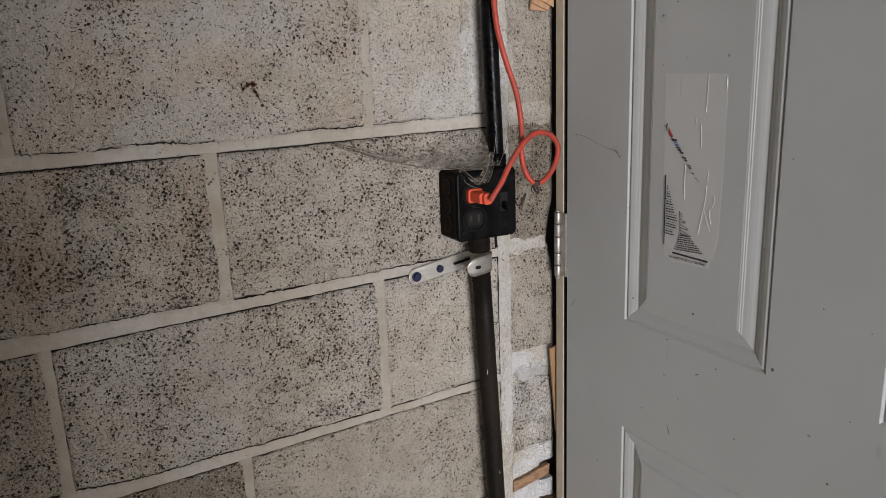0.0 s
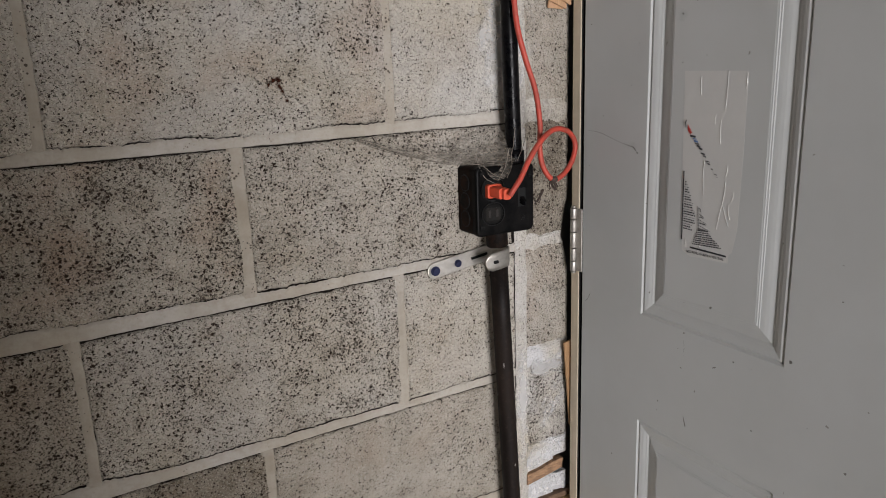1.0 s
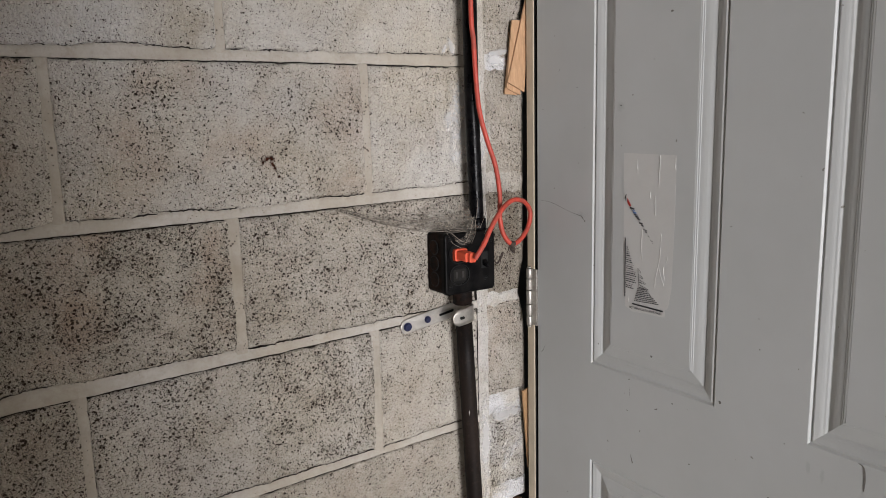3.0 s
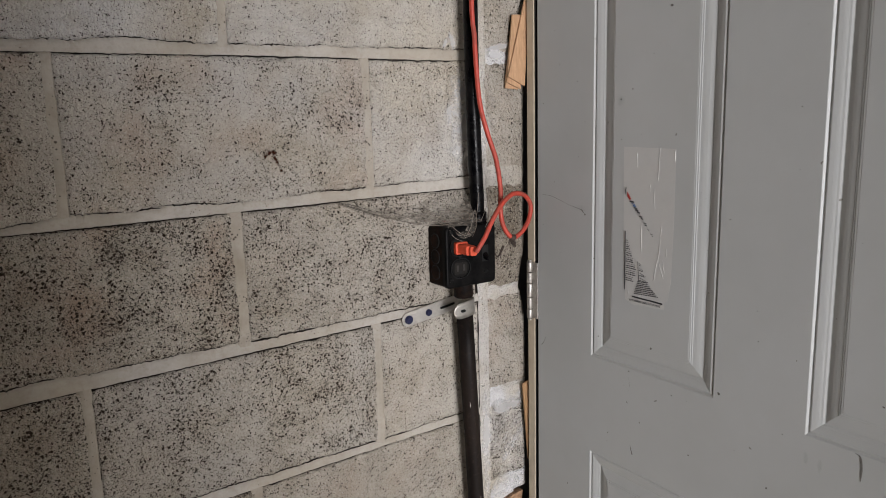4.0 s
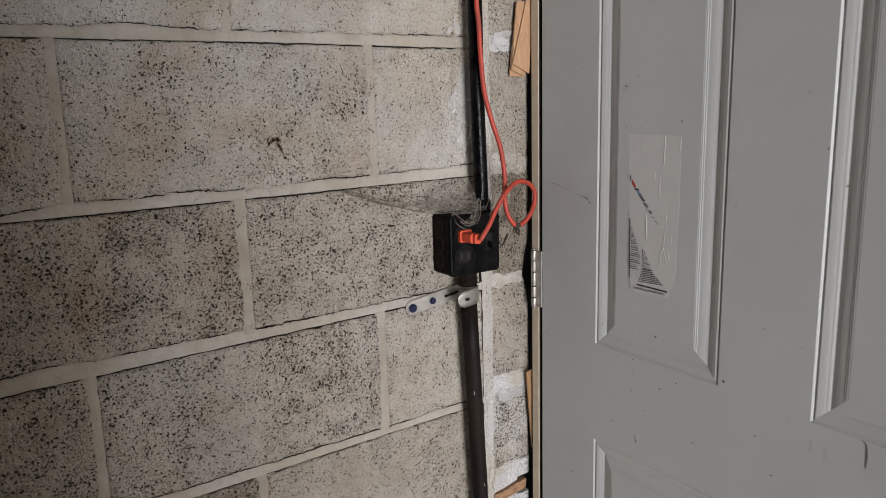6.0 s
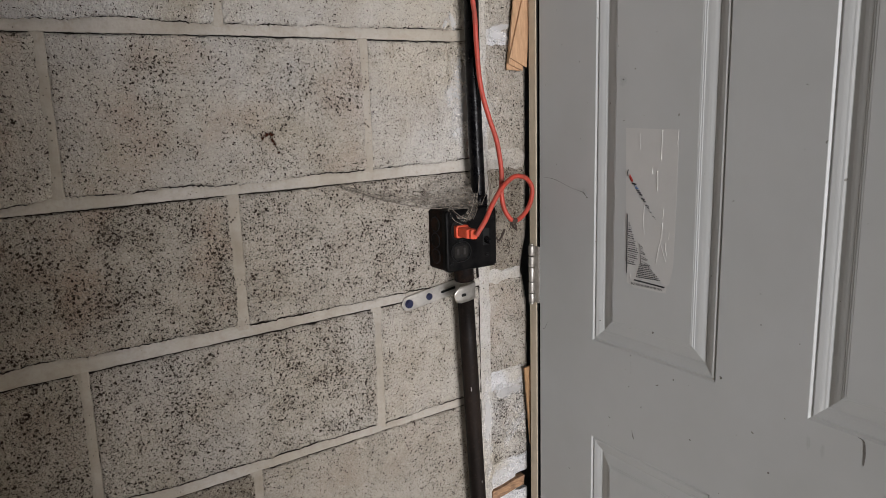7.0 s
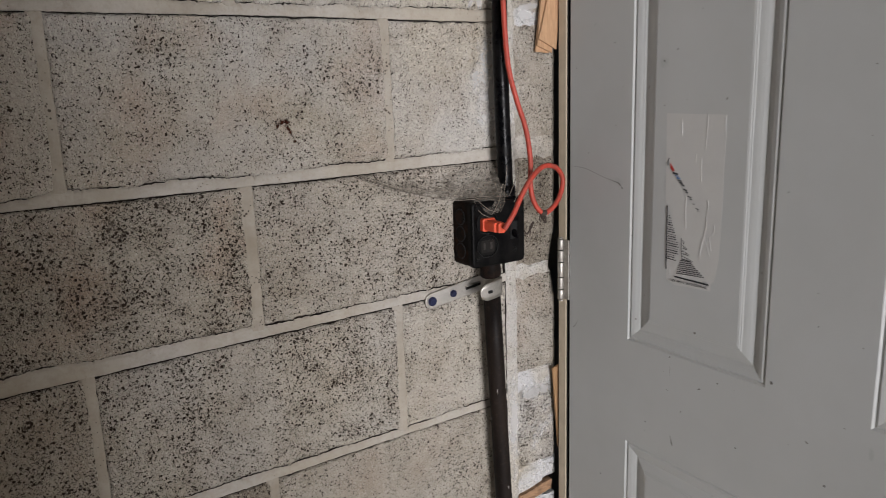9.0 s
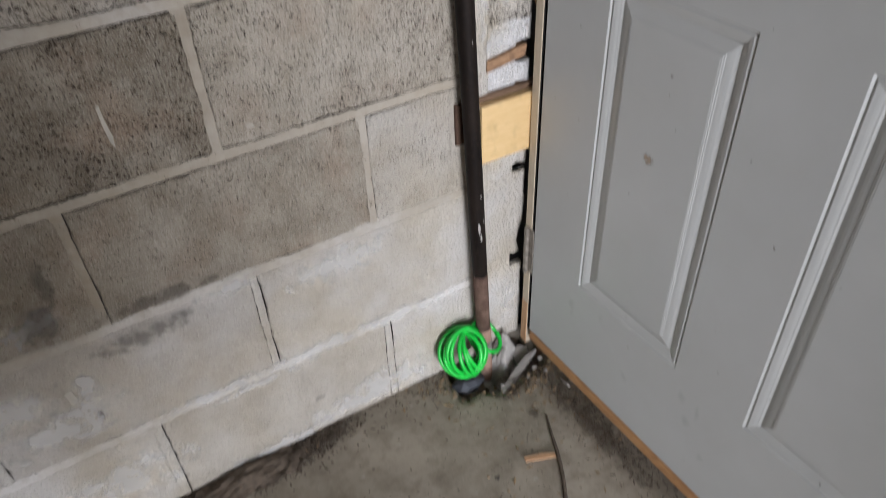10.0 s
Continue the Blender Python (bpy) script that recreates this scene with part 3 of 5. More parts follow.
body = part("box_body", rr_solid(BX0 + 0.001, BX1 - 0.001, BZ0 + 0.001, BZ1 - 0.001, 0.007, -0.040, 0.0), BOX_SIDE, outlet, "rust-stained black box body")
for zc in (1.093, 1.118, 1.143):
    part("knockout", cyl((BX0 + 0.0012, -0.020, zc), (BX0 - 0.0004, -0.020, zc), 0.0105, 22, bevel=0.0003), BOX_SIDE, body)
    part("knockout_groove", tube("knockout_groove", [Vector((BX0 + 0.0004, -0.020 + 0.0112 * math.cos(radians(a)), zc + 0.0112 * math.sin(radians(a)))) for a in range(0, 361, 15)], 0.0008, 6), SLOT, body)
cover = part("cover_plate", rr_solid(BX0, BX1, BZ0, BZ1, 0.008, BY, -0.0398, 0.0035), COVER_PAINT, outlet, "dusty black raised cover plate")
RX = -0.1620
for zc in (1.1355, 1.1010):
    rc = part("receptacle", rr_solid(RX - 0.0165, RX + 0.0165, zc - 0.0140, zc + 0.0140, 0.0135, BY - 0.0018, BY + 0.002, 0.0008), BLACK_PLASTIC, outlet, "black plastic socket face")
    rim = [Vector((u, BY - 0.0020, v)) for u, v in rounded_rect(RX - 0.0180, RX + 0.0180, zc - 0.0155, zc + 0.0155, 0.0150)]
    part("socket_rim", tube("socket_rim", rim + rim[:1], 0.0007, 6), SLOT, rc)
    part("socket_recess", rr_solid(RX - 0.0115, RX + 0.0115, zc - 0.0090, zc + 0.0090, 0.003, BY - 0.0021, BY + 0.001), SOCKET_GREY, rc)
    part("socket_blade", rr_solid(RX - 0.0078, RX - 0.0042, zc - 0.0045, zc + 0.0055, 0.0005, BY - 0.0026, BY + 0.001), SOCKET_DUST, rc)
    part("socket_blade", rr_solid(RX + 0.0042, RX + 0.0078, zc - 0.0045, zc + 0.0055, 0.0005, BY - 0.0026, BY + 0.001), SOCKET_DUST, rc)
    part("ground_hole", cyl((RX, BY - 0.0027, zc - 0.0055), (RX, BY, zc - 0.0055), 0.0022, 12), SLOT, rc)
SX = -0.1135
part("switch_well", rr_solid(SX - 0.0062, SX + 0.0062, 1.1060, 1.1320, 0.001, BY - 0.0008, BY + 0.002), SLOT, outlet, "black switch opening")
toggle = bmesh.new()
bmesh.ops.create_cube(toggle, size=1)
for v in toggle.verts:
    k = 0.6 if v.co.y < 0 else 1.0
    v.co = Vector((SX + v.co.x * 0.0090 * k, BY - 0.0045 + v.co.y * 0.0110, 1.1160 + v.co.z * 0.0105 * k - (0.005 if v.co.y < 0 else 0)))
bmesh.ops.bevel(toggle, geom=list(toggle.edges), offset=0.0012, segments=2, affect="EDGES")
part("switch_toggle", toggle, BLACK_PAINT, outlet)
for x, z in ((BX0 + 0.009, BZ0 + 0.014), (BX1 - 0.008, BZ1 - 0.017), (BX0 + 0.010, BZ1 - 0.009), (-0.1120, 1.0900), (RX, 1.1182), (SX, 1.1455)):
    sc = part("screw", cyl((x, BY + 0.001, z), (x, BY - 0.0016, z), 0.0036, 16, bevel=0.0006), BLACK_PLASTIC, outlet)
    part("screw_slot", box(x - 0.0030, x + 0.0030, BY - 0.0019, BY - 0.0010, z - 0.0004, z + 0.0004), SLOT, sc)
part("box_nipple", tube("box_nipple", [pipe_axis(1.048), pipe_axis(1.05), pipe_axis(1.069), pipe_axis(1.072)], 0.018, 20, (0.0135, 0.0155, 0.0155, 0.0155)), BOX_SIDE, outlet)

# strap: a flat arm on the wall with a tongue bent round the pipe
strap = empty("pipe_strap", "bright zinc pipe strap screwed to the block wall", "pipe strap")
ARM = math.atan2(0.0055, 0.036)


def arm_point(u, v, d):
    """u along the arm from the outer screw, v across it."""
    c, s = math.cos(ARM), math.sin(ARM)
    return (-0.2310 + u * c - v * s, -0.0058 + d + 0.0012 * (v / 0.0118) ** 2, 1.0205 + u * s + v * c)


outline = [(0.118, -0.0118)] + [(0.118, 0.0118)] + [(0.0118 * math.cos(radians(a)), 0.0118 * math.sin(radians(a))) for a in range(90, 271, 15)]
arm_mesh = plate(outline[::-1], arm_point, 0.0024)
bmesh.ops.bevel(arm_mesh, geom=[e for e in arm_mesh.edges if len(e.link_faces) == 2 and any(len(f.verts) > 4 for f in e.link_faces)], offset=0.0006, segments=2, affect="EDGES", profile=0.5)
arm = part("strap_arm", arm_mesh, ZINC, strap)
slot_o = rounded_rect(0.060, 0.088, -0.0022, 0.0022, 0.0020)
part("strap_slot", plate(slot_o, lambda u, v, d: arm_point(u, v, d - 0.0004), 0.0006), SLOT, arm)
part("slot_lip", plate(rounded_rect(0.060, 0.088, 0.0022, 0.0036, 0.0006), lambda u, v, d: arm_point(u, v, d - 0.0010), 0.0012), ZINC, arm)
for u, r in ((0.0, 0.0056), (0.0375, 0.0044)):
    a0, a1 = Vector(arm_point(u, 0, 0.001)), Vector(arm_point(u, 0, -0.0035))
    sc = part("screw", cyl(a0, a1, r, 6, bevel=0.0005), BLUE_SCREW, arm, "dark blue masonry screw")
    part("screw_flange", cyl(a0, a0 + Vector((0, -0.002, 0)), r * 1.25, 18), BLUE_SCREW, sc)


def strap_tongue():
    """A strip that leaves the wall behind the pipe, runs round its far side and ends in a round tab in front."""
    c = pipe_axis(1.030)
    run = [(c.x - 0.0335 + 0.0130 * (1 - math.cos(radians(a))), c.y - 0.0205) for a in range(0, 91, 10)] + [(c.x - 0.0080, c.y - 0.0192), (c.x, c.y - 0.0172)]
    for a in range(-75, 91, 15):
        run.append((c.x + 0.0165 * math.cos(radians(a)), c.y + 0.0165 * math.sin(radians(a))))
    # distance along the run and half height there
    verts, faces = [], []
    dist, last = 0.0, None
    for i, (x, y) in enumerate(run):
        if last:
            dist += math.hypot(x - last[0], y - last[1])
        last = (x, y)
        q = 0.0130
        half = math.sqrt(max(1e-7, q * q - max(0.0, q - dist) ** 2)) if dist < q else q
        tilt = 0.0022 * min(1.0, dist / 0.04)
        zc = 1.0310 + tilt
        n = Vector((x - c.x, y - c.y, 0)).normalized() if i > 11 else Vector((0, -1, 0))
        for off in (0.0, -0.0016):
            for s in (-1, -0.5, 0, 0.5, 1):
                verts.append(Vector((x, y, zc + s * half)) + n * off)
    for i in range(len(run) - 1):
        for k in range(4):
            a = i * 10 + k
            faces += [(a, a + 1, a + 11, a + 10), (a + 5, a + 15, a + 16, a + 6)]
        for k in (0, 4):
            a = i * 10 + k
            faces.append((a, a + 10, a + 15, a + 5) if k == 0 else (a, a + 5, a + 15, a + 10))
    return mesh_of("strap_tongue", verts, faces, True)


tongue = part("strap_tongue", strap_tongue(), ZINC, strap)
tx = pipe_axis(1.03).x
part("tab_slot", rr_solid(tx - 0.0210, tx - 0.0125, 1.0290, 1.0335, 0.0020, -0.0492, -0.0480), SLOT, tongue)

# ---- orange cord, plug ----
# x, z at 65 mm from the wall, and the true distance from the wall
CORD = ((-0.141, 1.494, 0.050), (-0.137, 1.448, 0.050), (-0.135, 1.408, 0.051), (-0.129, 1.350, 0.053), (-0.115, 1.304, 0.057), (-0.100, 1.265, 0.060),
        (-0.0925, 1.221, 0.062), (-0.093, 1.185, 0.064), (-0.087, 1.159, 0.067), (-0.071, 1.141, 0.070), (-0.052, 1.147, 0.070), (-0.036, 1.166, 0.066),
        (-0.0315, 1.189, 0.064), (-0.045, 1.206, 0.068), (-0.069, 1.210, 0.074), (-0.092, 1.196, 0.081), (-0.111, 1.173, 0.087), (-0.126, 1.148, 0.091), (-0.137, 1.134, 0.092))
cord_pts = [Vector((x - (d - 0.065) * 0.68, -d, z - (d - 0.065) * (z - 1.32) / 0.93)) for x, z, d in CORD]
cord_pts = [Vector((-0.136, -0.049, 2.45)), Vector((-0.133, -0.049, 2.0)), Vector((-0.131, -0.049, 1.70))] + cord_pts + [Vector((-0.1600, -0.0895, 1.1310))]
cord = empty("extension_cord", "orange extension cord looped and plugged into the box", "cord")
part("cord", tube("cord", smooth_path(cord_pts, 8), 0.0037, 12), ORANGE, cord)
tape = part("tape_wrap", tube("tape_wrap", smooth_path([cord_pts[i] for i in (11, 12, 13)], 6)[5:9], 0.0046, 12, (0.0039, 0.0047, 0.0045, 0.0039)), TAPE, cord, "dirty brown tape wrapped on the cord")
PZ = 1.1335
plug = part("plug", rr_solid(RX - 0.0125, RX + 0.0105, PZ - 0.0095, PZ + 0.0095, 0.0035, BY - 0.0085, BY - 0.0015, 0.0012), ORANGE_PLUG, cord, "orange moulded plug")
pb = plate(rounded_rect(RX - 0.0100, RX + 0.0075, PZ - 0.0070, PZ + 0.0070, 0.003), lambda u, v, d: (u + 0.10 * d, BY - 0.0085 - d, v - 0.05 * d), 0.0200)
bmesh.ops.recalc_face_normals(pb, faces=list(pb.faces))
part("plug_grip", pb, ORANGE_PLUG, plug)
pe = plate(rounded_rect(RX - 0.0040, RX + 0.0080, PZ - 0.0085, PZ + 0.0055, 0.003), lambda u, v, d: (u, BY - 0.0285 - d, v), 0.0055)
bmesh.ops.recalc_face_normals(pe, faces=list(pe.faces))
part("plug_back", pe, ORANGE_PLUG, plug)
knot = cord_pts[12]
for path, r in ((((0.004, 0.010, -0.001), (0.000, 0.004, -0.004), (-0.001, -0.002, -0.010), (0.003, -0.004, -0.014)), 0.0026), (((0.002, 0.0, -0.004), (0.004, -0.002, -0.010), (0.001, -0.001, -0.015)), 0.0021), (((-0.003, 0.002, -0.003), (-0.005, 0.002, -0.009), (-0.002, 0.002, -0.013)), 0.0011),
                (((-0.002, 0.020, -0.016), (-0.004, 0.024, -0.026), (-0.010, 0.024, -0.033), (-0.016, 0.022, -0.030), (-0.017, 0.022, -0.026)), 0.0019), (((-0.006, 0.024, -0.022), (-0.004, 0.024, -0.030), (-0.006, 0.024, -0.038)), 0.0010)):
    run = smooth_path([knot + Vector(p) for p in path], 5)
    part("tape_shred", tube("tape_shred", run, r, 7, [r * (1.0 + 0.5 * n2(q * 0.8, r * 900, 1)) * (1 - 0.5 * q / len(run)) for q in range(len(run))]), TAPE, tape)
part("tape_tag", rock(knot + Vector((0.002, -0.002, -0.013)), 0.0022, 3, 0.6), STONE, tape)


# ---- cobwebs ----
def sheet(name, front, back, sag, rows=9, steps=6):
    a, b = smooth_path(front, steps), smooth_path(back, steps)
    n = min(len(a), len(b))
    verts, faces = [], []
    for j in range(rows):
        t = j / (rows - 1)
        for i in range(n):
            q = a[i].lerp(b[i], t)
            q = q - Vector((0, 0.25, 1)) * sag * 4 * t * (1 - t) + Vector((wob(i * 0.4, j * 0.5, 2, 0.0015), wob(i * 0.4, j * 0.5, 5, 0.0015), wob(i * 0.5, j * 0.6, 9, 0.002)))
            if q.y > -0.0015:
                q.y = -0.0015
            verts.append(q)
    for j in range(rows - 1):
        for i in range(n - 1):
            k = j * n + i
            faces.append((k, k + 1, k + n + 1, k + n))
    return mesh_of(name, verts, faces, True)


web = empty("cobweb", "dusty grey cobweb slung from the wall to the outlet box", "cobweb")
V = Vector
lower = [V((-0.335, -0.002, 1.213)), V((-0.285, -0.006, 1.193)), V((-0.250, -0.012, 1.181)), V((-0.215, -0.026, 1.172)), V((-0.180, -0.040, 1.169)), V((-0.115, -0.046, 1.169))]
middle = [V((-0.335, -0.002, 1.214)), V((-0.287, -0.003, 1.198)), V((-0.252, -0.006, 1.190)), V((-0.215, -0.012, 1.187)), V((-0.175, -0.018, 1.190)), V((-0.120, -0.028, 1.196))]
upper = [V((-0.335, -0.002, 1.2145)), V((-0.290, -0.0015, 1.204)), V((-0.255, -0.0015, 1.199)), V((-0.215, -0.0015, 1.200)), V((-0.165, -0.0015, 1.210)), V((-0.125, -0.010, 1.222))]
part("web_sheet", sheet("web_sheet", lower, middle, 0.003), WEB, web)
part("web_sheet", sheet("web_sheet", middle, upper, 0.001, 7), THIN_WEB, web)
part("web_sheet", sheet("web_sheet", [V((-0.176, -0.0515, 1.166)), V((-0.166, -0.0520, 1.153)), V((-0.157, -0.0540, 1.147)), V((-0.146, -0.060, 1.152)), V((-0.137, -0.064, 1.166))],
                        [V((-0.178, -0.044, 1.169)), V((-0.166, -0.045, 1.170)), V((-0.152, -0.045, 1.172)), V((-0.140, -0.045, 1.178)), V((-0.128, -0.046, 1.190))], 0.001, 6), WEB, web)
rnd = random.Random(4)
strands = [(V((-0.345, -0.002, 1.214)), V((-0.245, -0.013, 1.181))), (V((-0.250, -0.012, 1.181)), V((-0.178, -0.045, 1.170))), (V((-0.182, -0.048, 1.169)), V((-0.160, -0.056, 1.143))),
           (V((-0.140, -0.060, 1.190)), V((-0.155, -0.055, 1.148))), (V((-0.100, -0.046, 1.225)), V((-0.118, -0.047, 1.170))), (V((-0.260, -0.004, 1.196)), V((-0.190, -0.030, 1.173))),
           (V((-0.095, -0.040, 1.200)), V((-0.104, -0.048, 1.168))), (V((-0.048, -0.068, 1.203)), V((-0.012, -0.030, 1.206))),
           (V((-0.300, -0.003, 1.199)), V((-0.215, -0.026, 1.173))), (V((-0.230, -0.010, 1.190)), V((-0.150, -0.045, 1.171))), (V((-0.205, -0.004, 1.203)), V((-0.172, -0.046, 1.170))), (V((-0.176, -0.050, 1.168)), V((-0.150, -0.062, 1.150))),
           (V((-0.128, -0.047, 1.188)), V((-0.146, -0.062, 1.150))), (V((-0.118, -0.042, 1.215)), V((-0.136, -0.058, 1.176))), (V((-0.098, -0.045, 1.190)), V((-0.112, -0.050, 1.160)))]
for p0, p1 in strands:
    mid = (p0 + p1) / 2 + V((rnd.uniform(-0.004, 0.004), rnd.uniform(-0.002, 0.002), -0.004))
    part("web_strand", tube("web_strand", smooth_path([p0, mid, p1], 6), 0.00045, 5), WEB_THREAD, web)


# ---- label and marks on the door ----
def on_door(u, v, d=0.0):
    """u towards the hinges is less, v is height; d is depth towards the door."""
    return (-0.0003 + d, u, v)


sticker = empty("door_sticker", "torn translucent paper label on the door panel, wrinkled and faded", "sticker")
lab = ((-0.2305, 1.283), (-0.3205, 1.281), (-0.3200, 1.180), (-0.3180, 1.100), (-0.3130, 1.074), (-0.3085, 1.070), (-0.3078, 1.060), (-0.2960, 1.0590), (-0.2700, 1.0585), (-0.2520, 1.0570), (-0.2470, 1.0590), (-0.2380, 1.0625), (-0.2330, 1.160))
part("film", plate(lab[::-1], lambda u, v, d: on_door(u, v, d + 0.0001), 0.0001), FILM, sticker)


def strip(a, b, w, material, name, lift=0.0008, thing=None, w2=None):
    """A flat mark on the door from a to b."""
    a, b = Vector(a), Vector(b)
    d = (b - a).normalized()
    s = Vector((-d.y, d.x))
    w2 = w if w2 is None else w2
    q = [a + s * w / 2, a - s * w / 2, b - s * w2 / 2, b + s * w2 / 2]
    return part(name, plate([(p.x, p.y) for p in q], lambda u, v, e: on_door(u, v, e - lift), 0.0003), material, thing)



def ribbon_mark(points, widths, material, name, lift=0.0008):
    """A thin curved line on the sticker."""
    run = smooth_path([(0, y, z) for y, z in points], 5)
    n = len(run)
    left, right = [], []
    for q, p in enumerate(run):
        d = (run[min(q + 1, n - 1)] - run[max(q - 1, 0)]).normalized()
        f = q / (n - 1) * (len(widths) - 1)
        i = min(int(f), len(widths) - 2)
        w = widths[i] + (widths[i + 1] - widths[i]) * (f - i)
        side = Vector((0, -d.z, d.y)) * w / 2
        left.append(p + side), right.append(p - side)
    verts = [(-lift, p.y, p.z) for p in left] + [(-lift - 0.0004, p.y, p.z) for p in run] + [(-lift, p.y, p.z) for p in right]
    faces = [(k * n + q, k * n + q + 1, (k + 1) * n + q + 1, (k + 1) * n + q) for k in (0, 1) for q in range(n - 1)]
    part(name, mesh_of(name, verts, faces), material, sticker)


# wrinkles
rnd = random.Random(17)
for (y0, z0), (y1, z1), w in (((-0.2945, 1.281), (-0.2930, 1.239), 0.0017), ((-0.2875, 1.226), (-0.2885, 1.199), 0.0014), ((-0.2665, 1.178), (-0.2675, 1.136), 0.0014), ((-0.2985, 1.156), (-0.2960, 1.130), 0.0016), ((-0.2960, 1.131), (-0.2895, 1.098), 0.0014),
                              ((-0.2962, 1.129), (-0.3060, 1.104), 0.0013), ((-0.2560, 1.275), (-0.2570, 1.255), 0.0007), ((-0.3095, 1.146), (-0.3085, 1.134), 0.0013), ((-0.2990, 1.176), (-0.2985, 1.162), 0.0008), ((-0.3195, 1.279), (-0.3190, 1.262), 0.0006),
                              ((-0.2800, 1.232), (-0.2795, 1.222), 0.0006), ((-0.2700, 1.090), (-0.2620, 1.063), 0.0016), ((-0.3020, 1.0635), (-0.3065, 1.0640), 0.0052), ((-0.2430, 1.078), (-0.2440, 1.070), 0.0012), ((-0.3040, 1.130), (-0.3075, 1.112), 0.0008)):
    ym, zm = (y0 + y1) / 2 + rnd.uniform(-0.0014, 0.0014), (z0 + z1) / 2
    ribbon_mark(((y0, z0), (ym, zm), (y1, z1)), (w * 0.2, w, w * 0.9, w * 0.15), WRINKLE, "wrinkle", 0.0005)


def words(y0, y1, z, fall, high, name="text_line"):
    """A line of print broken into word-long dashes."""
    verts, faces = [], []
    y = y0
    while y > y1 + 0.0006:
        e = max(y1, y - rnd.uniform(0.0012, 0.0046))
        za, zb = z - (y0 - y) * fall, z - (y0 - e) * fall
        k = len(verts)
        verts += [(-0.0011, y, za - high / 2), (-0.0011, e, zb - high / 2), (-0.0011, e, zb + high / 2), (-0.0011, y, za + high / 2)]
        faces.append((k, k + 1, k + 2, k + 3))
        y = e - rnd.uniform(0.0004, 0.0009)
    if faces:
        part(name, mesh_of(name, verts, faces), INK, sticker)


# what is left of the printing
ribbon_mark(((-0.2372, 1.2255), (-0.2352, 1.2215), (-0.2352, 1.2160)), (0.0008, 0.0016, 0.0006), INK, "print_mark")
ribbon_mark(((-0.2392, 1.2195), (-0.2410, 1.2140), (-0.2450, 1.2090)), (0.0006, 0.0042, 0.0034), RED_INK, "print_mark")
for i in range(17):
    t = i / 16
    u, v = -0.2480 - 0.0375 * t, 1.2065 - 0.0455 * t
    w = 0.0078 * (1 - 0.55 * t)
    if i in (6, 9, 12, 14):
        continue
    a, b = u + w / 2 + rnd.uniform(-0.0012, 0.0006), u - w / 2 + rnd.uniform(-0.0008, 0.0012)
    if b < a - 0.0008:
        strip((a, v), (b, v - 0.0010), rnd.choice((0.0010, 0.0016, 0.0023)) * (1 - 0.55 * t), BLUE_INK if i in (1, 2) else INK, "print_bar", thing=sticker)
strip((-0.2365, 1.163), (-0.2375, 1.077), 0.0013, INK, "print_bar", thing=sticker)
for i in range(7):
    v = 1.1500 - 0.0092 * i
    reach = min(0.0022 + 0.0036 * i, 0.0205) - 0.004 * max(0, i - 4)
    if i:
        strip((-0.2378, v + 0.0030), (-0.2378 - reach - 0.002, v + 0.0022), 0.0004, INK, "print_bar", thing=sticker)
    for k in range(2):
        words(-0.2392, -0.2392 - min(reach + 0.0016 * k, 0.0215), v - 0.0030 * k, 0.04, 0.0014)
strip((-0.2607, 1.122), (-0.2632, 1.092), 0.0005, INK, "print_bar", thing=sticker)
for i in range(4):
    strip((-0.2628, 1.120 - 0.0070 * i), (-0.2660 - 0.0046 * i, 1.1175 - 0.0078 * i), 0.0004, INK, "print_bar", thing=sticker)
    words(-0.2640, -0.2655 - 0.0045 * i, 1.1165 - 0.0072 * i, 0.12, 0.0012)
for i in range(8):
    words(-0.2605 + 0.0008 * i, -0.2770 - 0.0030 * i, 1.0925 - 0.0026 * i, -0.05, 0.0013)
strip((-0.2515, 1.0690), (-0.3055, 1.0680), 0.0021, INK, "print_bar", thing=sticker)

letters = bpy.data.curves.new("letters", "FONT")
letters.body, letters.size, letters.extrude = "NOT REMOVE UNTIL AFTER FINAL", 0.0044, 0.00005
carrier = new("letters_source", letters)
bpy.context.view_layer.update()
text_mesh = bpy.data.meshes.new_from_object(carrier.evaluated_get(bpy.context.evaluated_depsgraph_get()))
bpy.data.objects.remove(carrier)
span = max(v.co.x for v in text_mesh.vertices)
slope = math.atan2(-0.0006, 0.0570)
for v in text_mesh.vertices:
    x, y = v.co.x * 0.056 / span, v.co.y
    v.co = Vector((-0.0014 - v.co.z, -0.2465 - x * math.cos(slope) + y * math.sin(slope) * -1, 1.0618 - x * math.sin(slope) + y * math.cos(slope)))
part("lettering", text_mesh, INK, sticker, "small black words NOT REMOVE UNTIL AFTER FINAL")

# scuffs and specks on the paint
def fleck(y, z, w, h, turn, seed):
    """A small ragged speck on the door."""
    c, k = math.cos(radians(turn)), math.sin(radians(turn))
    pts = []
    for q in range(11):
        a = 2 * math.pi * q / 11
        r = 1 + 0.75 * n2(math.cos(a) * 1.6, math.sin(a) * 1.6, seed)
        u, v = math.cos(a) * w * r / 2, math.sin(a) * h * r / 2
        pts.append((y + u * c - v * k, z + u * k + v * c))
    part("speck", plate(pts, lambda u, v, e: on_door(u, v, e - 0.0002), 0.0003), SCUFF, door)


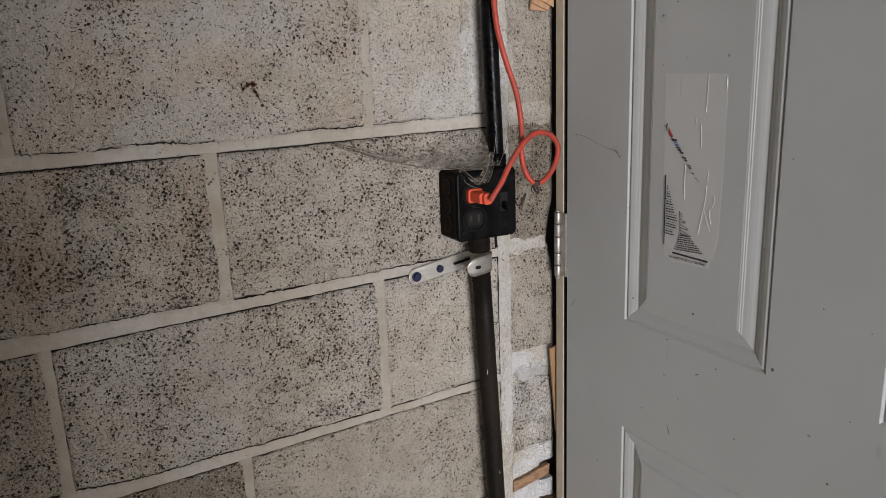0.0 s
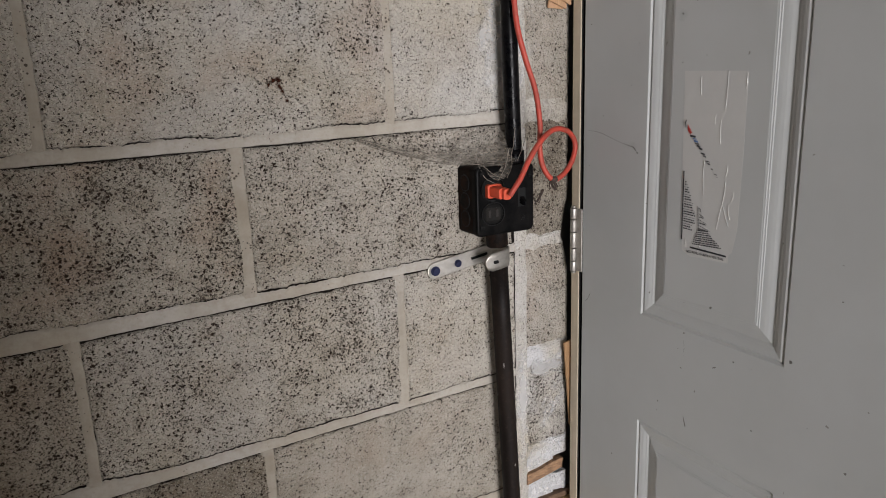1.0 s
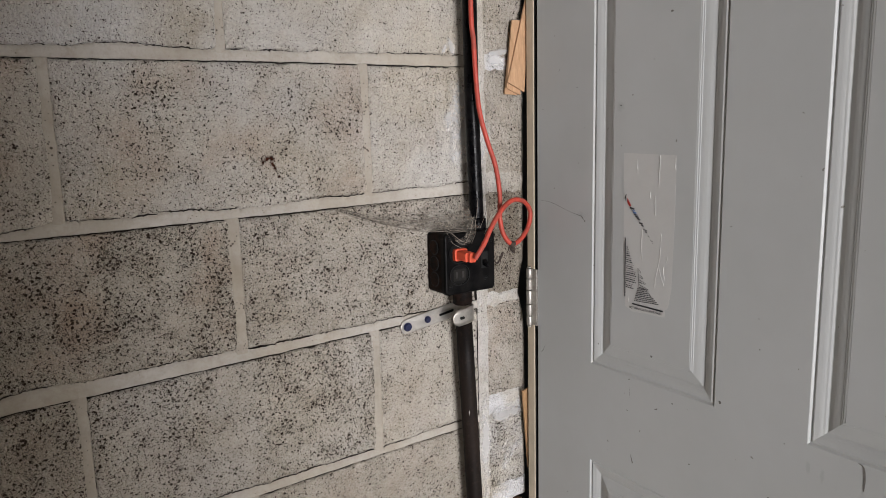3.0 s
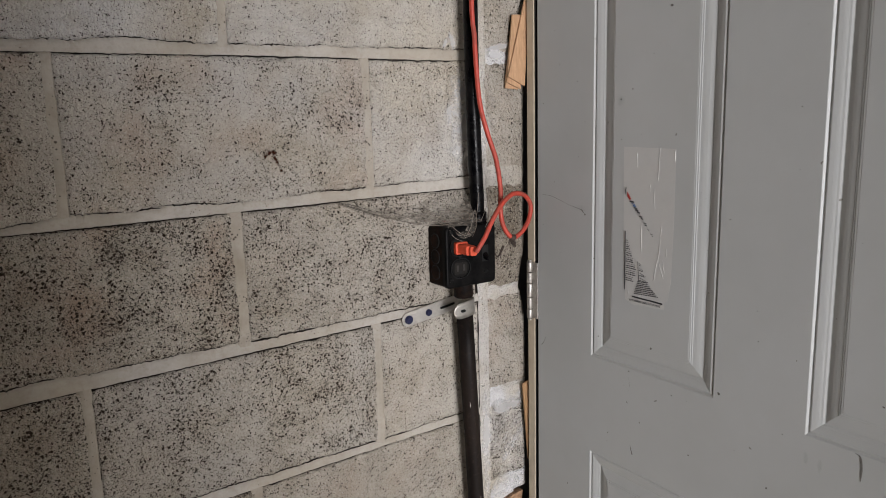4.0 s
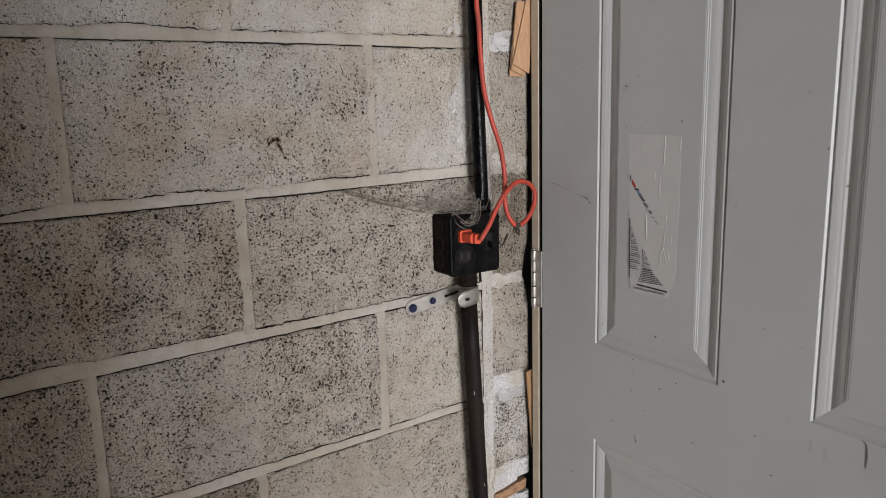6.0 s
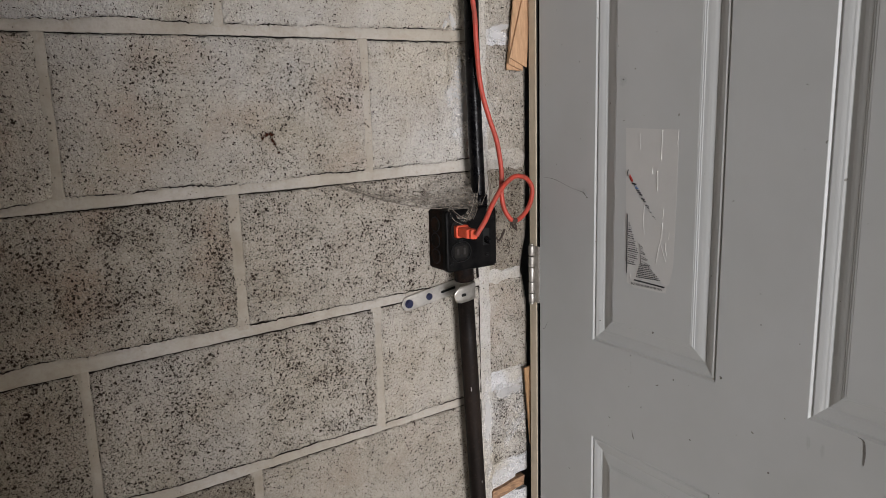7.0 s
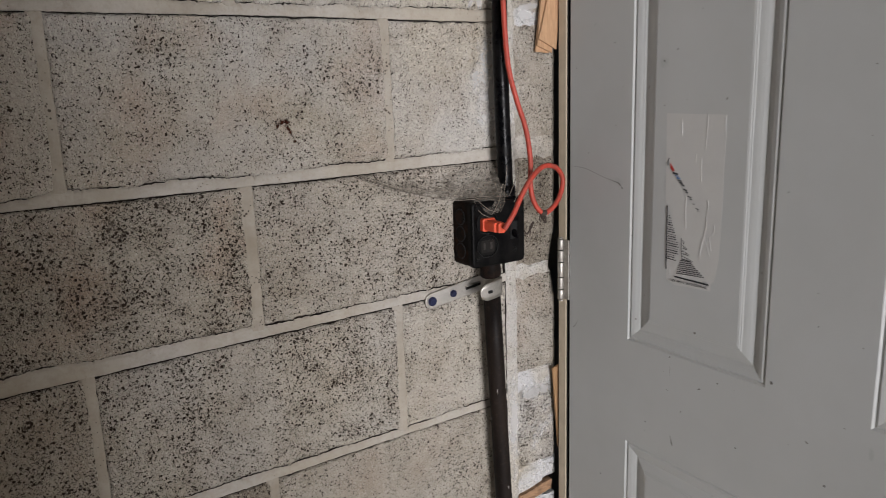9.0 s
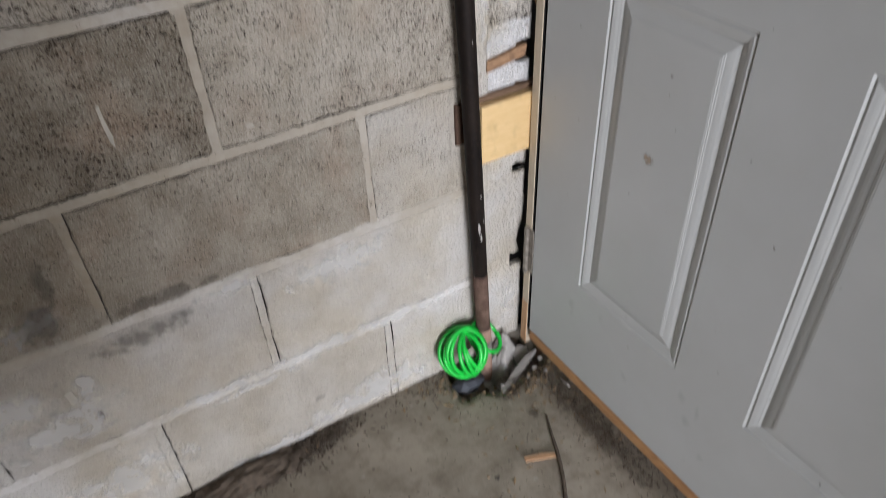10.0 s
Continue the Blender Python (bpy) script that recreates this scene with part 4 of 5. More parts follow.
def drag(points, widths):
    """A thin curved scrape on the door."""
    run = smooth_path([(0, y, z) for y, z in points], 6)
    n = len(run)
    left, right = [], []
    for q, p in enumerate(run):
        d = (run[min(q + 1, n - 1)] - run[max(q - 1, 0)]).normalized()
        f = q / (n - 1) * (len(widths) - 1)
        i = min(int(f), len(widths) - 2)
        w = widths[i] + (widths[i + 1] - widths[i]) * (f - i) + wob(q * 0.9, p.y * 90, 3, 0.0002)
        side = Vector((0, -d.z, d.y)) * w / 2
        left.append(p + side), right.append(p - side)
    verts = [(-0.0005, p.y, p.z) for p in left] + [(-0.0005, p.y, p.z) for p in right]
    part("scrape", mesh_of("scrape", verts, [(q, q + 1, n + q + 1, n + q) for q in range(n - 1)]), SCUFF, door)


for q, (y, z, w, h, turn) in enumerate(((-0.287, 0.999, 0.0042, 0.0026, -20), (-0.399, 0.967, 0.0042, 0.0036, 0), (-0.325, 0.941, 0.0026, 0.0020, 0), (-0.298, 0.924, 0.0050, 0.0018, -25), (-0.245, 0.905, 0.0028, 0.0014, 30), (-0.208, 0.843, 0.0024, 0.0022, 0),
                                        (-0.248, 0.954, 0.0026, 0.0018, 10), (-0.356, 0.864, 0.0026, 0.0014, 0), (-0.471, 0.866, 0.0026, 0.0026, 0), (-0.596, 1.014, 0.0030, 0.0020, 0), (-0.186, 0.993, 0.0026, 0.0026, 0), (-0.307, 1.464, 0.0040, 0.0030, 10),
                                        (-0.224, 1.349, 0.0030, 0.0022, 20), (-0.061, 1.349, 0.0018, 0.0012, 0), (-0.137, 1.379, 0.0014, 0.0016, 0), (-0.150, 1.184, 0.0085, 0.0020, 40), (-0.155, 1.179, 0.0034, 0.0030, 0), (-0.226, 1.293, 0.0018, 0.0014, 0), (-0.262, 1.300, 0.0016, 0.0010, 0),
                                        (-0.45, 1.05, 0.0018, 0.0016, 0), (-0.63, 0.30, 0.002, 0.006, 0), (-0.42, 0.66, 0.0016, 0.004, 20), (-0.12, 0.72, 0.0022, 0.0016, 0), (-0.36, 1.56, 0.0024, 0.0018, 30))):
    fleck(y, z, w, h, turn, q * 3.1)
drag(((-0.571, 0.9525), (-0.5765, 0.9505), (-0.5785, 0.945), (-0.5795, 0.934), (-0.5790, 0.922)), (0.0004, 0.0016, 0.0022, 0.0022, 0.0012))
drag(((-0.2535, 0.839), (-0.2550, 0.833), (-0.2575, 0.826)), (0.0005, 0.0016, 0.0022))
drag(((-0.056, 1.204), (-0.082, 1.202), (-0.118, 1.192), (-0.148, 1.186)), (0.0002, 0.0007, 0.0003, 0.0008))
drag(((-0.055, 0.947), (-0.060, 0.951), (-0.066, 0.962)), (0.0006, 0.0009, 0.0004))
drag(((-0.248, 0.945), (-0.2495, 0.935), (-0.2485, 0.924)), (0.0001, 0.0004, 0.0001))

# rust stain and bits on the wall
CHIP = plain("bare_plaster_chip", (0.50, 0.46, 0.40), 0.9)
for (x, z), pts in (((-0.602, 0.705), ((-0.003, 0.026), (0.001, 0.028), (0.0015, 0.008), (0.004, -0.012), (0.0025, -0.028), (-0.001, -0.020), (-0.0025, 0.000))),
                    ((-0.768, 0.332), ((-0.008, 0.014), (0.002, 0.016), (0.006, -0.004), (0.003, -0.016), (-0.004, -0.010))), ((-0.44, 0.655), ((-0.006, 0.004), (0.004, 0.003), (0.007, -0.003), (-0.003, -0.003)))):
    part("paint_chip", plate([(x + u, z + v) for u, v in pts][::-1], lambda u, v, d: (u, -0.0020 + d, v), 0.0015), CHIP, wall_north)
part("dark_hole", plate([(-0.747 + (0.0045 + 0.0030 * n2(math.cos(a) * 2, math.sin(a) * 2, 4)) * math.cos(a), 0.279 + (0.010 + 0.007 * n2(math.cos(a) * 2, math.sin(a) * 2, 4)) * math.sin(a)) for a in [radians(24 * q) for q in range(15)]][::-1], lambda u, v, d: (u, -0.0018 + d, v), 0.0015), RUST_SPOT, wall_north)


def stain_film(name, color, strength, scale=40):
    """A soft-edged stain, ragged by noise, on a disc of unit radius."""
    n = Nodes(name, 0.9)
    n.b.inputs["Base Color"].default_value = (*color, 1)
    n.b.inputs["Specular IOR Level"].default_value = 0.1
    local = n.t.nodes.new("ShaderNodeTexCoord").outputs["Object"]
    size = n.t.nodes.new("ShaderNodeVectorMath")
    size.operation = "LENGTH"
    n.put(size.inputs[0], local)
    k = n.math("ADD", size.outputs["Value"], n.ramp(n.noise(scale, 5, 0.65), 0.25, 0.75, -0.95, 0.85))
    clear = n.t.nodes.new("ShaderNodeBsdfTransparent")
    mixer = n.t.nodes.new("ShaderNodeMixShader")
    n.put(mixer.inputs[0], n.ramp(k, 0.25, 0.85, strength, 0.0))
    n.t.links.new(clear.outputs[0], mixer.inputs[1])
    n.t.links.new(n.b.outputs[0], mixer.inputs[2])
    n.t.links.new(mixer.outputs[0], n.t.nodes["Material Output"].inputs["Surface"])
    return n.m


DAMP = stain_film("damp_stain", (0.12, 0.11, 0.10), 0.42)
DIRT = stain_film("dirt_stain", (0.085, 0.065, 0.047), 0.5, 55)
BROWN = stain_film("brown_smear", (0.43, 0.34, 0.26), 0.7, 90)
GREY_SMEAR = stain_film("grey_smear", (0.30, 0.285, 0.265), 0.09, 60)
CHALK = stain_film("chalk_smear", (0.74, 0.735, 0.73), 0.34, 30)


def stain(material, at, ru, rv, parent, plane="wall", turn=0.0):
    """A stain of half sizes ru and rv on the wall, the door or the floor."""
    ring_pts = [(math.cos(2 * math.pi * k / 20), math.sin(2 * math.pi * k / 20), 0.0) for k in range(20)]
    ob = part("stain", mesh_of("stain", ring_pts, [tuple(range(20))]), material, parent)
    tilt = {"wall": pose(0, 0, 0, 90, 0, 0), "door": pose(0, 0, 0, 90, 0, -90), "floor": Matrix()}[plane]
    ob.matrix_world = Matrix.Translation(at) @ tilt @ pose(0, 0, 0, 0, 0, turn) @ Matrix.Diagonal((ru, rv, 1, 1))
    return ob


for x, z, ru, rv, turn in ((-0.650, 0.392, 0.085, 0.020, 4), (-0.760, 0.470, 0.030, 0.045, 10), (-0.735, 0.530, 0.014, 0.040, 0), (-0.532, 0.098, 0.012, 0.006, 40), (-0.429, 0.107, 0.012, 0.006, 10),
                           (-0.62, 0.445, 0.090, 0.014, 0)):
    stain(DAMP, (x, -0.0036, z), ru, rv, wall_north, "wall", turn)
for x, z, ru, rv, turn in ((-0.350, 0.385, 0.100, 0.035, 5), (-0.420, 0.225, 0.160, 0.018, 3), (-0.300, 0.070, 0.110, 0.045, 0), (-0.050, 0.675, 0.055, 0.022, 20), (-0.020, 0.760, 0.024, 0.050, -25), (-0.028, 0.838, 0.045, 0.014, 10), (-0.082, 0.800, 0.012, 0.180, 0), (-0.030, 0.830, 0.050, 0.016, 8), (-0.040, 0.610, 0.045, 0.016, 0),
                           (-0.020, 0.140, 0.030, 0.060, 0), (-0.110, 1.330, 0.060, 0.080, 0), (-0.050, 1.440, 0.030, 0.006, 10), (-0.045, 1.428, 0.028, 0.008, -8), (-0.150, 1.440, 0.014, 0.006, 50), (-0.135, 1.446, 0.006, 0.016, 20), (-0.760, 0.120, 0.120, 0.060, 0), (-0.600, 0.226, 0.130, 0.014, 1), (-0.500, 0.206, 0.110, 0.012, 2), (-0.250, 0.222, 0.120, 0.014, 1), (-0.790, 0.285, 0.100, 0.045, 8), (-0.742, 0.338, 0.020, 0.034, 20),
                           (-0.785, 0.470, 0.075, 0.030, 4), (-0.845, 0.350, 0.080, 0.050, 0), (-0.520, 0.418, 0.060, 0.016, 2), (-0.360, 0.055, 0.150, 0.026, 1), (-0.520, 0.035, 0.120, 0.018, 0)):
    stain(CHALK, (x, -0.0032, z), ru, rv, wall_north, "wall", turn)
RUST_BLOOM = stain_film("rust_bloom", (0.050, 0.018, 0.011), 0.97, 260)
for x, z, ru, rv, turn in ((-0.4370, 1.2890, 0.0115, 0.0048, 24), (-0.4310, 1.2880, 0.0065, 0.0050, 40), (-0.4285, 1.2790, 0.0130, 0.0040, -66), (-0.4215, 1.2650, 0.0075, 0.0040, -40), (-0.4430, 1.2840, 0.0050, 0.0030, 60)):
    stain(RUST_BLOOM, (x, -0.0030, z), ru * 0.85, rv * 0.8, wall_north, "wall", turn)
for y, z, ru, rv in ((-0.273, 0.589, 0.013, 0.009),):
    stain(BROWN, (-0.0006, y, z), ru, rv, door, "door")
for y, z, ru, rv in ((-0.534, 0.919, 0.003, 0.011), (-0.224, 1.348, 0.010, 0.008), (-0.517, 0.925, 0.003, 0.010), (-0.145, 1.188, 0.020, 0.006), (-0.415, 0.245, 0.010, 0.014), (-0.445, 0.235, 0.006, 0.020), (-0.432, 0.205, 0.012, 0.010), (-0.470, 0.160, 0.008, 0.010), (-0.160, 0.230, 0.010, 0.020), (-0.300, 0.180, 0.012, 0.010), (-0.230, 0.26, 0.008, 0.012)):
    stain(GREY_SMEAR, (-0.0006, y, z), ru, rv, door, "door")
for x, y, ru, rv, turn in ((-0.60, -0.020, 0.16, 0.045, 0), (-0.47, -0.020, 0.12, 0.030, 0), (-0.02, -0.26, 0.030, 0.16, 0), (-0.06, -0.10, 0.070, 0.035, 20), (-0.085, -0.185, 0.020, 0.018, 0)):
    stain(DIRT, (x, y, FLOOR + 0.0035), ru, rv, floor, "floor", turn)

stub = part("wood_stub", box(-0.1325, -0.112, -0.006, 0.008, 0.520, 0.592, 0.003), DARK_WOOD)
tagged(stub, "dark rotten wood stub behind the pipe", "wood stub")

# ---- green wire coil by the pipe foot ----
coil = empty("green_wire_coil", "bright green plastic garden wire coiled round the pipe foot", "wire coil")
rnd = random.Random(11)


def ring(c, r, lean, spin, n=44, squash=1.0, turns=1.04):
    """A turn of wire standing up and leaning back, spun about the upright."""
    m = Matrix.Translation(c) @ pose(0, 0, 0, 0, 0, spin) @ pose(0, 0, 0, 90 - lean)
    return [m @ Vector((r * math.cos(2 * math.pi * turns * k / n - 0.6), squash * r * math.sin(2 * math.pi * turns * k / n - 0.6), 0.006 * k / n + 0.003 * math.sin(5 * k / n))) for k in range(n + 1)]


for cx, cy, cz, r, lean, spin, sq in ((-0.153, -0.040, 0.098, 0.0470, 30, -30, 1.06), (-0.150, -0.044, 0.096, 0.0450, 26, -8, 1.10), (-0.146, -0.038, 0.097, 0.0440, 20, 18, 1.10), (-0.143, -0.046, 0.095, 0.0420, 24, 38, 1.12),
                                      (-0.150, -0.038, 0.100, 0.0455, 34, -46, 1.04), (-0.152, -0.042, 0.095, 0.0400, 30, -64, 1.10), (-0.098, -0.036, 0.104, 0.0300, 52, 32, 1.20),
                                      (-0.140, -0.044, 0.092, 0.0400, 22, 52, 1.12), (-0.138, -0.040, 0.094, 0.0380, 28, 62, 1.14), (-0.148, -0.036, 0.102, 0.0440, 16, 6, 1.06)):
    part("wire_loop", tube("wire_loop", ring((cx, cy, cz - 0.003), r * 0.94, lean, spin, squash=sq), 0.0042, 8), GREEN, coil)


# ---- litter in the corner ----
POWDER = dusty("concrete_dust", (0.33, 0.315, 0.30), (0.46, 0.44, 0.42), 0.95, 0, 0.7, 45, 0.5)


def heap(cx, cy, z, rx, ry, h, seed):
    """A low heap of dust and crumbs with an uneven outline."""
    n, verts, faces = 22, [], []
    for j in range(n + 1):
        for i in range(n + 1):
            u, v = 2 * i / n - 1, 2 * j / n - 1
            x, y = cx + u * rx, cy + v * ry
            d = math.hypot(u, v) + wob(x * 40, y * 40, seed, 0.35)
            top = h * max(0.0, 1 - d) ** 0.8 + (wob(x * 150, y * 150, seed, 0.004) + wob(x * 400, y * 400, seed, 0.002)) * (d < 1)
            verts.append((x, min(y, -0.003), z + top))
    w = n + 1
    faces = [(j * w + i, j * w + i + 1, (j + 1) * w + i + 1, (j + 1) * w + i) for j in range(n) for i in range(n)]
    return mesh_of("dust_heap", verts, faces)


tagged(part("dust_heap", heap(-0.045, -0.020, -0.034, 0.060, 0.060, 0.095, 4), POWDER), "pale grey concrete dust heaped in the floor hole", "rubble", kind="stuff")
tagged(part("dirt_heap", heap(-0.585, -0.020, FLOOR - 0.003, 0.125, 0.045, 0.022, 9), SOIL), "dark crumbly dirt banked against the wall foot", "dirt", kind="stuff")
tagged(part("rubble_stone", rock((-0.148, -0.050, 0.012), 0.030, 3), DARK_STONE), "dark grey stone lying by the pipe foot", "stone", "rubble in the corner")


def shard(points, z0, z1, thick, text):
    """A flat broken piece of concrete, leaning up towards the wall."""
    ys = [p[1] for p in points]
    rise = lambda y: z0 + (z1 - z0) * (y - min(ys)) / (max(ys) - min(ys))
    bm = plate(points, lambda u, v, d: (u, v, rise(v) - d), thick)
    bmesh.ops.bevel(bm, geom=list(bm.edges), offset=0.0015, segments=1, affect="EDGES")
    tagged(part("concrete_shard", bm, STONE), text, "stone", "rubble in the corner")


shard([(-0.122, -0.112), (-0.098, -0.110), (-0.056, -0.094), (-0.012, -0.072), (0.010, -0.062), (-0.020, -0.064), (-0.060, -0.080), (-0.094, -0.097)], 0.016, 0.030, 0.014, "long broken concrete sliver along the edge of the hole")
shard([(-0.040, -0.066), (-0.012, -0.060), (0.004, -0.040), (-0.016, -0.030), (-0.036, -0.044)], 0.006, 0.026, 0.010, "small dusty concrete piece by the sill")
for cx, cy, q in ((-0.045, -0.108, 0.005), (-0.020, -0.094, 0.006), (-0.006, -0.112, 0.005), (-0.100, -0.098, 0.005), (-0.032, -0.122, 0.004), (0.004, -0.080, 0.006)):
    tagged(part("concrete_crumb", rock((cx, cy, FLOOR + q * 0.3), q, q * 900), STONE), "pale concrete crumb beside the hole", "stone", "rubble in the corner")


def litter(name, count, seed, spots, size, material, label):
    """Loose crumbs and leaf bits, many small plates in one heap."""
    r = random.Random(seed)
    verts, faces = [], []
    for _ in range(count):
        x0, y0, sx, sy = spots[r.randrange(len(spots))]
        x, y = r.gauss(x0, sx), min(-0.004, r.gauss(y0, sy))
        if x > 0.018:
            x = 0.018 - abs(r.gauss(0, 0.01))
        z = floor_height(x, y) + r.uniform(0.0005, 0.004)
        l, w, a = size * r.uniform(0.5, 1.8), size * r.uniform(0.2, 0.6), r.uniform(0, math.pi)
        d, s = Vector((math.cos(a), math.sin(a), r.uniform(-0.3, 0.3))) * l, Vector((-math.sin(a), math.cos(a), r.uniform(-0.4, 0.4))) * w
        k = len(verts)
        c = Vector((x, y, z))
        verts += [c - d, c - s, c + d, c + s, c + Vector((0, 0, w * 0.7))]
        faces += [(k, k + 1, k + 4), (k + 1, k + 2, k + 4), (k + 2, k + 3, k + 4), (k + 3, k, k + 4), (k + 3, k + 2, k + 1, k)]
    tagged(part(name, mesh_of(name, verts, faces), material), label, "litter", kind="stuff")


WEDGE = [(-0.62, -0.020, 0.07, 0.018), (-0.50, -0.020, 0.06, 0.014), (-0.72, -0.02, 0.07, 0.02)]
BASE = [(-0.9 + 0.1 * i, -0.012, 0.05, 0.014) for i in range(5)] + [(-0.62, -0.03, 0.09, 0.03), (-0.50, -0.03, 0.08, 0.025)]
litter("soil_crumbs", 2600, 3, BASE + [(-0.20, -0.02, 0.06, 0.02), (-0.06, -0.09, 0.05, 0.03), (-0.08, -0.05, 0.05, 0.03), (-0.01, -0.16, 0.018, 0.08), (-0.005, -0.35, 0.018, 0.12), (0.0, -0.25, 0.012, 0.15)], 0.0032, SOIL, "dark soil crumbs along the foot of the wall")
litter("dirt_wedge", 1500, 31, WEDGE, 0.0042, SOIL, "dark dirt swept against the foot of the wall")
litter("leaf_bits", 420, 8, [(-0.03, -0.10, 0.03, 0.02), (-0.01, -0.09, 0.02, 0.02), (-0.15, -0.075, 0.04, 0.015), (-0.06, -0.10, 0.04, 0.03), (-0.03, -0.13, 0.03, 0.03), (-0.18, -0.03, 0.06, 0.02), (-0.75, -0.02, 0.12, 0.02), (-0.10, -0.20, 0.10, 0.10)], 0.0048, STRAW, "dry leaf bits in the corner")
litter("grit", 260, 5, [(-0.25, -0.20, 0.25, 0.15), (-0.10, -0.30, 0.10, 0.12)], 0.0022, SOIL, "scattered grit on the floor")
stick = part("wood_sliver", plate([(-0.165, -0.262), (-0.114, -0.282), (-0.112, -0.274), (-0.135, -0.262), (-0.163, -0.253)], lambda u, v, d: (u, v, FLOOR + 0.0065 - d), 0.003), CEDAR)
tagged(stick, "pale wood sliver lying on the floor", "wood sliver")
# dark stain line on the floor, given a made-up raised tube shape
wire = smooth_path([V((-0.072, -0.200, FLOOR + 0.003)), V((-0.090, -0.238, FLOOR + 0.003)), V((-0.106, -0.275, FLOOR + 0.003)), V((-0.128, -0.318, FLOOR + 0.003)), V((-0.152, -0.356, FLOOR + 0.003)), V((-0.19, -0.42, FLOOR + 0.003))], 6)
tagged(part("floor_streak", tube("floor_streak", wire, 0.003, 7, [0.0015 + 0.0022 * min(1, i / 12) for i in range(len(wire))]), SOIL), "dark curved stain line on the floor, built as a thin tube", "twig")
nail = part("nail", cyl((0.004, -0.148, FLOOR + 0.0055), (0.006, -0.172, FLOOR + 0.0045), 0.0022, 10), STEEL)
tagged(nail, "small bright screw lying by the sill", "nail")

# ---- wall pieces: blocks and mortar ----
# underside of each bed joint beside the box, its rise per metre, its thickness and how that changes per metre
BEDS = ((0.000, 0.0, 0.018, 0.0), (0.2105, 0.012, 0.015, 0.0), (0.4165, 0.008, 0.016, 0.0), (0.6165, 0.012, 0.0145, 0.0), (0.8185, 0.022, 0.0130, -0.012), (1.0185, 0.026, 0.0140, -0.018), (1.2145, 0.013, 0.0125, 0.016),
        (1.4155, 0.010, 0.0145, 0.004), (1.618, 0.010, 0.015, 0.0), (1.821, 0.010, 0.015, 0.0), (2.024, 0.010, 0.015, 0.0), (2.227, 0.010, 0.015, 0.0), (2.430, 0.010, 0.015, 0.0))
EVEN, ODD = -0.4850, -0.2830


def under(i, x):
    """Lower edge of a bed joint."""
    z, rise, _, _ = BEDS[i]
    return z + rise * (max(x, -1.1) + 0.45) + (wob(x * 3, i * 1.7, 0, 0.0018) + wob(x * 38, i, 3, 0.0010) + wob(x * 150, i, 5, 0.0007)) * (i > 0)


def over(i, x):
    """Upper edge of a bed joint, where the mortar squeezed up unevenly."""
    z, rise, thick, grow = BEDS[i]
    z += rise * (max(x, -1.1) + 0.45) + max(0.006, thick + grow * (max(x, -1.1) + 0.45))
    if i == 0:
        return z
    return z + max(0.0, n2(x * 9.5, i * 5.1, 2)) * 0.010 + wob(x * 27, i, 6, 0.0018) + wob(x * 95, i, 7, 0.0012) + (0.5 - abs(n2(x * 150, i, 8))) * 0.0030 + wob(x * 420, i, 9, 0.0016) - 0.001


def head_left(i, x, z):
    return x - (0.0105 if i == 5 else 0.0070) + wob(z * 12, i, x * 9, 0.0016) + wob(z * 60, i, x * 9 + 3, 0.0010) + wob(z * 210, i, 4, 0.0006)


def head_right(i, x, z):
    return x + (0.0065 if i == 0 else 0.0045) + wob(z * 11, i + 9, x * 9, 0.0012) + wob(z * 55, i + 9, x * 9, 0.0009) + wob(z * 200, i, 14, 0.0006)


def face_relief(i, x, z):
    """How far the blocks of a course stand back at a place of their face."""
    return wob(x * 14, z * 14, i, 0.0012) + wob(x * 70, z * 70, i, 0.0007)


